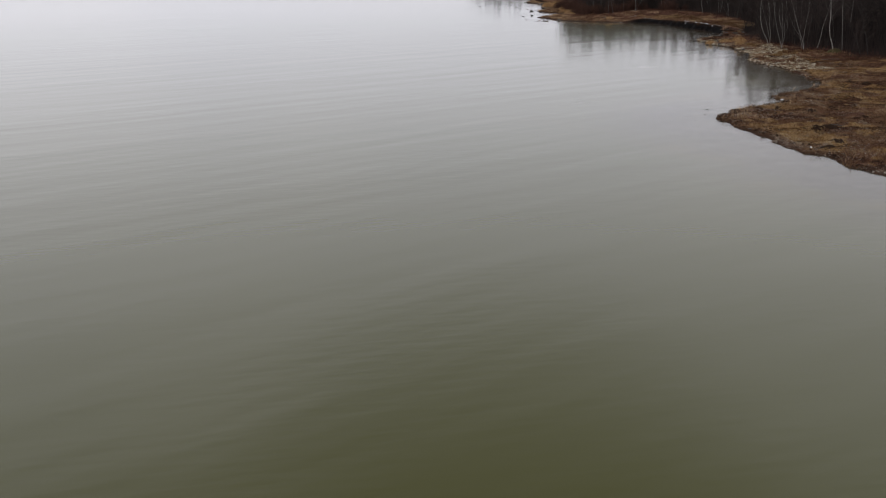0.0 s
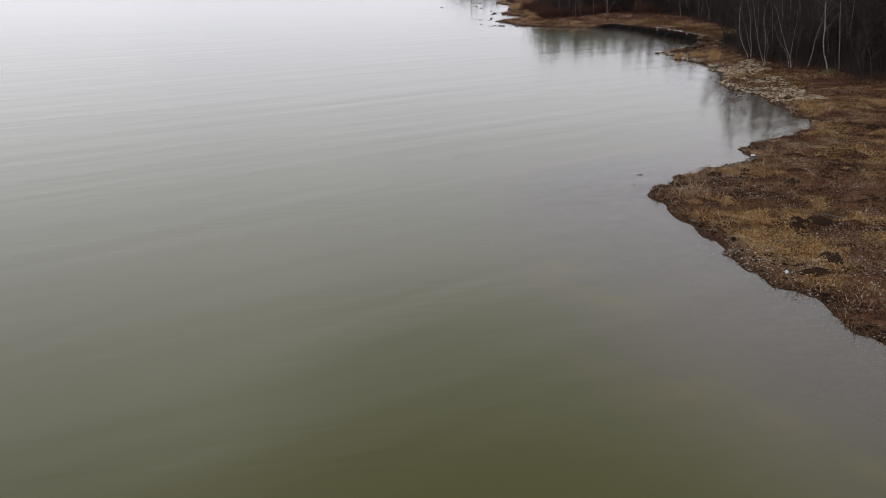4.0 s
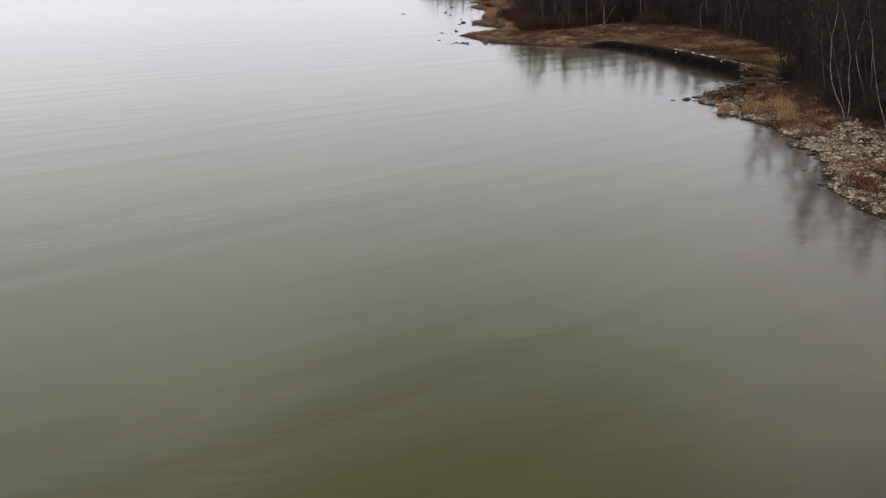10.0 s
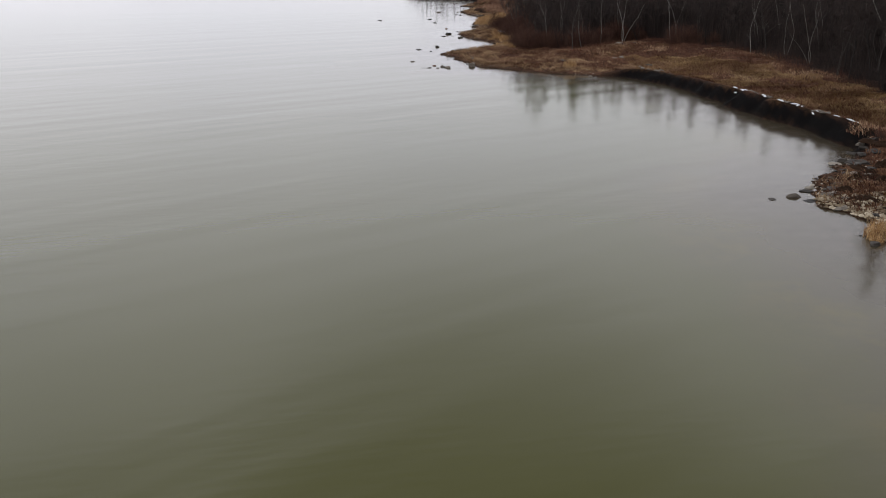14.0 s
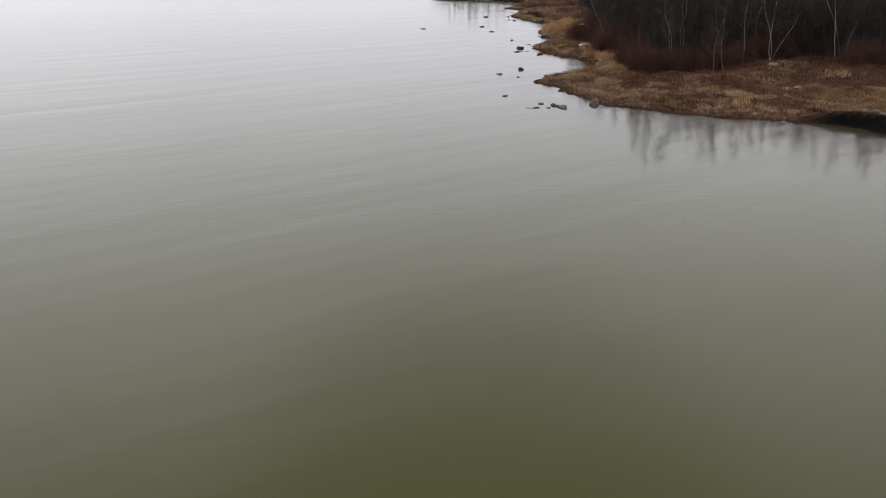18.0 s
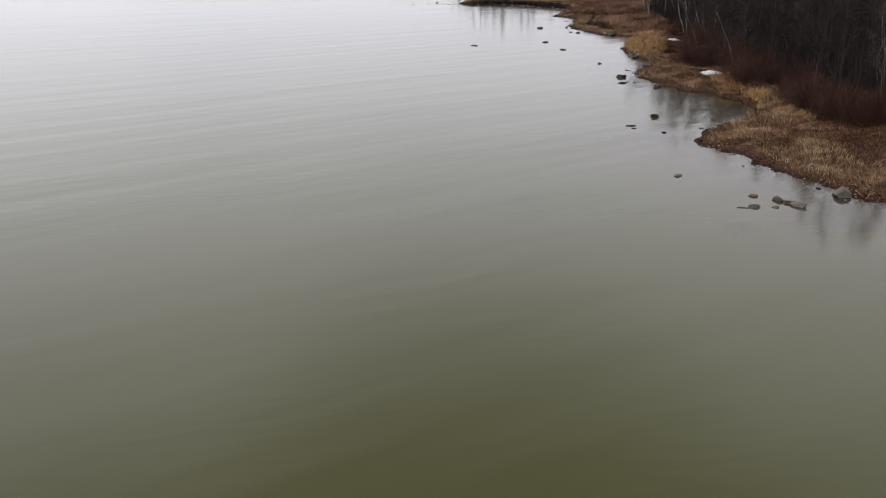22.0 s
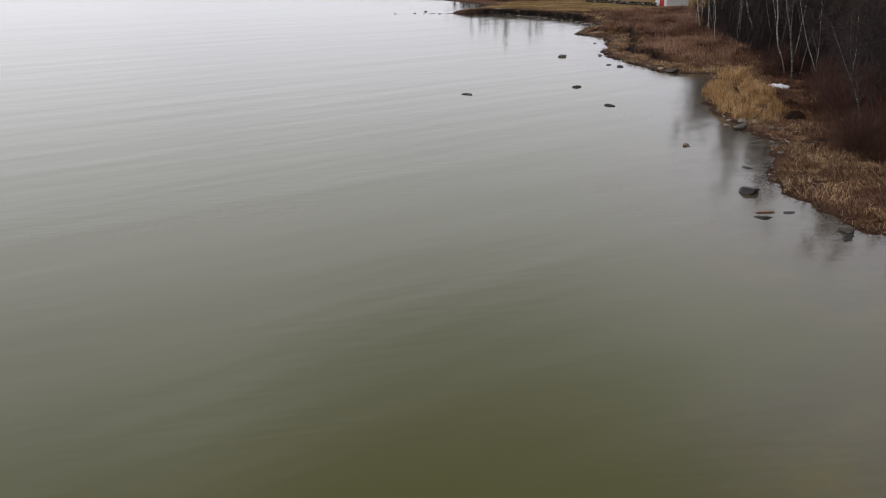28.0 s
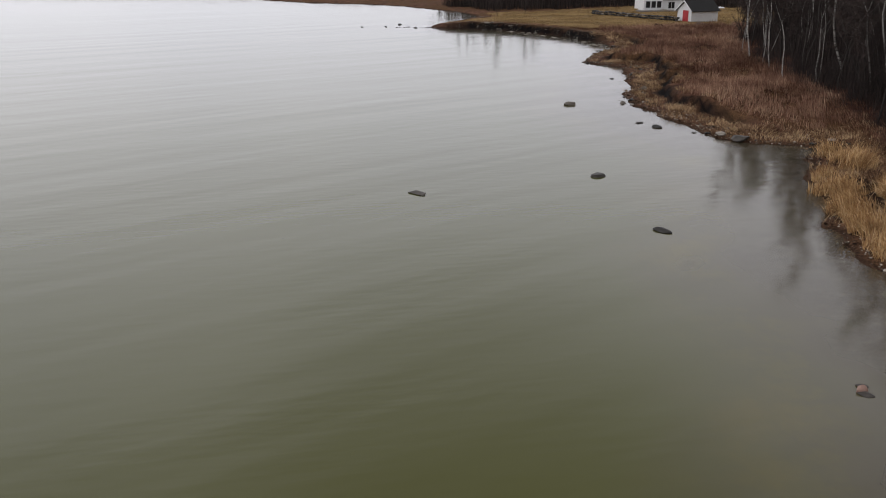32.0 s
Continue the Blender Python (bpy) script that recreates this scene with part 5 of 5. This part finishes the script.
def timber(name, x, y, z, l, w, h, turn, mat, label, category, tilt=0.0):
    bm = bmesh.new()
    bmesh.ops.create_cube(bm, size=1)
    bmesh.ops.subdivide_edges(bm, edges=[e for e in bm.edges if abs(e.verts[0].co.x - e.verts[1].co.x) > 0.5], cuts=6)
    for p in bm.verts:
        p.co = Vector((p.co.x * l, p.co.y * w * (1 + 0.12 * noise.noise(Vector((p.co.x * 5, x, 0)))), p.co.z * h + 0.02 * noise.noise(Vector((p.co.x * 4, 0, y)))))
    bmesh.ops.bevel(bm, geom=bm.edges[:], offset=min(w, h) * 0.12, segments=1, affect="EDGES")
    me = bpy.data.meshes.new(name)
    bm.to_mesh(me)
    bm.free()
    me.materials.append(mat)
    ob = new(name, me)
    ob.matrix_world = Matrix.Translation((x, y, z)) @ Matrix.Rotation(turn, 4, "Z") @ Matrix.Rotation(tilt, 4, "Y")
    return tagged(ob, label, category)


timber("driftwood_plank", 25.1, 252.1, 0.01, 0.85, 0.2, 0.07, 0.1, PLANK, "soaked reddish-brown plank afloat by the boulder", "driftwood")
for k, (x, y, l, t) in enumerate(((30.5, 268.4, 1.6, 0.6), (31.6, 262.5, 1.2, 1.2), (33.0, 271, 1.4, 0.3), (31.2, 80.5, 1.3, 0.5), (30.4, 66, 1.8, 2.2), (37.4, 119.2, 1.1, 0.4), (53.0, 130.2, 2.8, 0.2), (52.2, 129.4, 1.6, 0.9), (49.3, 113.0, 2.4, 0.1), (47.6, 145.6, 2.0, 0.8), (46.3, 230.3, 2.2, 0.5))):
    timber("driftwood_branch", x, y, put_z(x, y) + 0.06, l, 0.06, 0.06, t, TIMBER, "grey weathered driftwood branch on the shore", "driftwood")


# ---- the village: house, shed, wall ----
def box(bm, x0, y0, z0, x1, y1, z1):
    m = Matrix.Translation(((x0 + x1) / 2, (y0 + y1) / 2, (z0 + z1) / 2)) @ Matrix.Diagonal((x1 - x0, y1 - y0, z1 - z0, 1))
    bmesh.ops.create_cube(bm, size=1, matrix=m)
    return bm


def boxed(name, mat, parent, *dims, label=""):
    return part(name, box(bmesh.new(), *dims), mat, parent, label)


def gable(bm, l, w, eave, ridge, thick=0.0):
    """A block with a pitched top: length along x, from the origin."""
    pts = [(0, 0), (w, 0), (w, eave), (w / 2, ridge), (0, eave)]
    a, b = [bm.verts.new((0, y, z)) for y, z in pts], [bm.verts.new((l, y, z)) for y, z in pts]
    bm.faces.new(a[::-1])
    bm.faces.new(b)
    for k in range(5):
        bm.faces.new((a[k], a[(k + 1) % 5], b[(k + 1) % 5], b[k]))
    bmesh.ops.recalc_face_normals(bm, faces=bm.faces[:])
    return bm


def slab(bm, x0, x1, y0, z0, y1, z1, t):
    """A sloping roof plane from (y0, z0) to (y1, z1)."""
    v = [bm.verts.new(p) for p in ((x0, y0, z0), (x1, y0, z0), (x1, y1, z1), (x0, y1, z1), (x0, y0, z0 + t), (x1, y0, z0 + t), (x1, y1, z1 + t), (x0, y1, z1 + t))]
    for q in ((3, 2, 1, 0), (4, 5, 6, 7), (0, 1, 5, 4), (1, 2, 6, 5), (2, 3, 7, 6), (3, 0, 4, 7)):
        bm.faces.new([v[i] for i in q])
    return bm


def window(parent, x, z, w, h, face=0.0, bars=1):
    """A window in a wall that faces south at y = face."""
    frame_ob = part("window", box(bmesh.new(), x, face - 0.06, z, x + w, face + 0.02, z + h), WHITE, parent, "white-framed dark window")
    for k in range(bars):
        a = x + 0.07 + k * (w - 0.07) / bars
        boxed("pane", GLASS, frame_ob, a, face - 0.075, z + 0.07, a + (w - 0.07) / bars - 0.07, face - 0.05, z + h - 0.07)
    return frame_ob


zs = put_z(57, 391)
shed = thing("garden_shed", "small white shed with a red door and black roof", "shed", Matrix.Translation((55.0, 387.9, zs - 0.1)) @ Matrix.Rotation(radians(22), 4, "Z"))
part("walls", gable(bmesh.new(), 5.2, 3.6, 1.85, 3.2), WHITE, shed)
roof = slab(bmesh.new(), -0.28, 5.45, -0.3, 1.68, 1.8, 3.26, 0.1)
slab(roof, -0.28, 5.45, 1.8, 3.26, 3.9, 1.68, 0.1)
part("roof", roof, BLACK_ROOF, shed, "black felt roof")
verge = slab(bmesh.new(), -0.34, -0.27, -0.34, 1.62, 1.8, 3.24, 0.2)
slab(verge, -0.34, -0.27, 1.8, 3.24, 3.94, 1.62, 0.2)
part("bargeboard", verge, WHITE, shed)
door = boxed("door", RED, shed, -0.06, 0.75, 0.05, 0.02, 2.15, 1.85, label="bright red plank door")
boxed("handle", BLACK_ROOF, door, -0.1, 0.85, 0.9, -0.05, 0.93, 1.02)
boxed("door_frame", WHITE, shed, -0.04, 0.64, 0.0, 0.03, 0.75, 1.95)
boxed("door_frame", WHITE, shed, -0.04, 2.15, 0.0, 0.03, 2.26, 1.95)

zh = put_z(56, 414)
house = thing("house", "white rendered house with a blue-black roof and glazed bay", "house", Matrix.Translation((53.2, 413.4, zh - 0.1)) @ Matrix.Rotation(radians(4), 4, "Z"))
boxed("wall", WHITE, house, 3.55, 0.0, 0, 7.5, 5.4, 2.2, label="white rendered main wall")
boxed("bay", WHITE, house, 0.0, -0.6, 0, 3.55, 5.2, 4.6, label="white two-storey bay")
r2 = slab(bmesh.new(), 3.45, 7.75, -0.35, 1.95, 2.7, 4.9, 0.16)
slab(r2, 3.45, 7.75, 2.7, 4.9, 5.75, 1.95, 0.16)
main_roof = part("roof", r2, BLUE_ROOF, house, "steep blue-black tiled roof")
part("roof_window", slab(bmesh.new(), 5.2, 6.1, 0.6, 2.92, 1.3, 3.60, 0.2), SNOW, main_roof, "pale roof window")
for k in range(3):
    window(house, 0.3 + 1.05 * k, 0.55, 0.95, 1.3, -0.6)
    window(house, 0.3 + 1.05 * k, 2.6, 0.95, 1.2, -0.6)
window(house, 4.8, 0.4, 1.3, 1.25, 0.0, 2)
boxed("terrace", TIMBER, house, -1.5, -3.2, 0.0, 7.6, -0.62, 0.2, label="low grey timber terrace")
boxed("chimney", STONE, house, 6.4, 2.4, 4.0, 7.0, 3.0, 5.8)

# the dry-stone wall between lawn and terrace, its stones one by one
wall = thing("stone_wall", "low dark dry-stone wall along the lawn", "wall", Matrix.Identity(4))
rg = np.random.default_rng(14)
p0, p1 = Vector((42.8, 407.5, 0)), Vector((53.6, 389.2, 0))
for row in range(2):
    for k in range(38):
        p = p0.lerp(p1, (k + 0.5 * row + 0.3 * rg.random()) / 38.5)
        ob = part("stone", STONES[W.name if rg.random() < 0.75 else G.name][k % 4], None, wall)
        ob.matrix_world = Matrix.Translation((p.x, p.y, put_z(p.x, p.y) + 0.18 + 0.36 * row)) @ Matrix.Rotation(rg.random() * 6, 4, "Z") @ Matrix.Diagonal((0.78, 0.72, rg.uniform(0.5, 0.7), 1))
mound("snow_patch", 70.1, 421.5, 2.4, 1.6, 0.3, SNOW, "patch of old white snow behind the shed", "snow", 8)
mound("brush_heap", 47.2, 377.4, 2.6, 1.6, 0.75, WRACK, "dark heap of cut branches on the lawn", "brush heap", 51)
mound("covered_boat", 54.5, 381.4, 2.2, 1.1, 0.6, STONE, "small upturned grey boat lying on the lawn", "boat", 52)


# ---- dark mounds by the water, added for the dark gaps between the reeds ----
for k, (x, y, w, l) in enumerate(((35.0, 286.0, 1.1, 2.6), (35.8, 289.2, 1.1, 3.0), (34.5, 279.3, 1.2, 2.0), (36.2, 284, 1.4, 3.2), (35.6, 287.4, 0.9, 1.6), (36.6, 281.2, 0.8, 1.4), (37.0, 280, 1.0, 2.0), (35.5, 275, 1.2, 2.0), (33.6, 266, 1.5, 2.5))):
    mound("reed_litter", x, y, w, l, 0.5, WRACK, "dark mound added by the reeds for their dark gaps", "litter", k + 70, 0.3 * k)
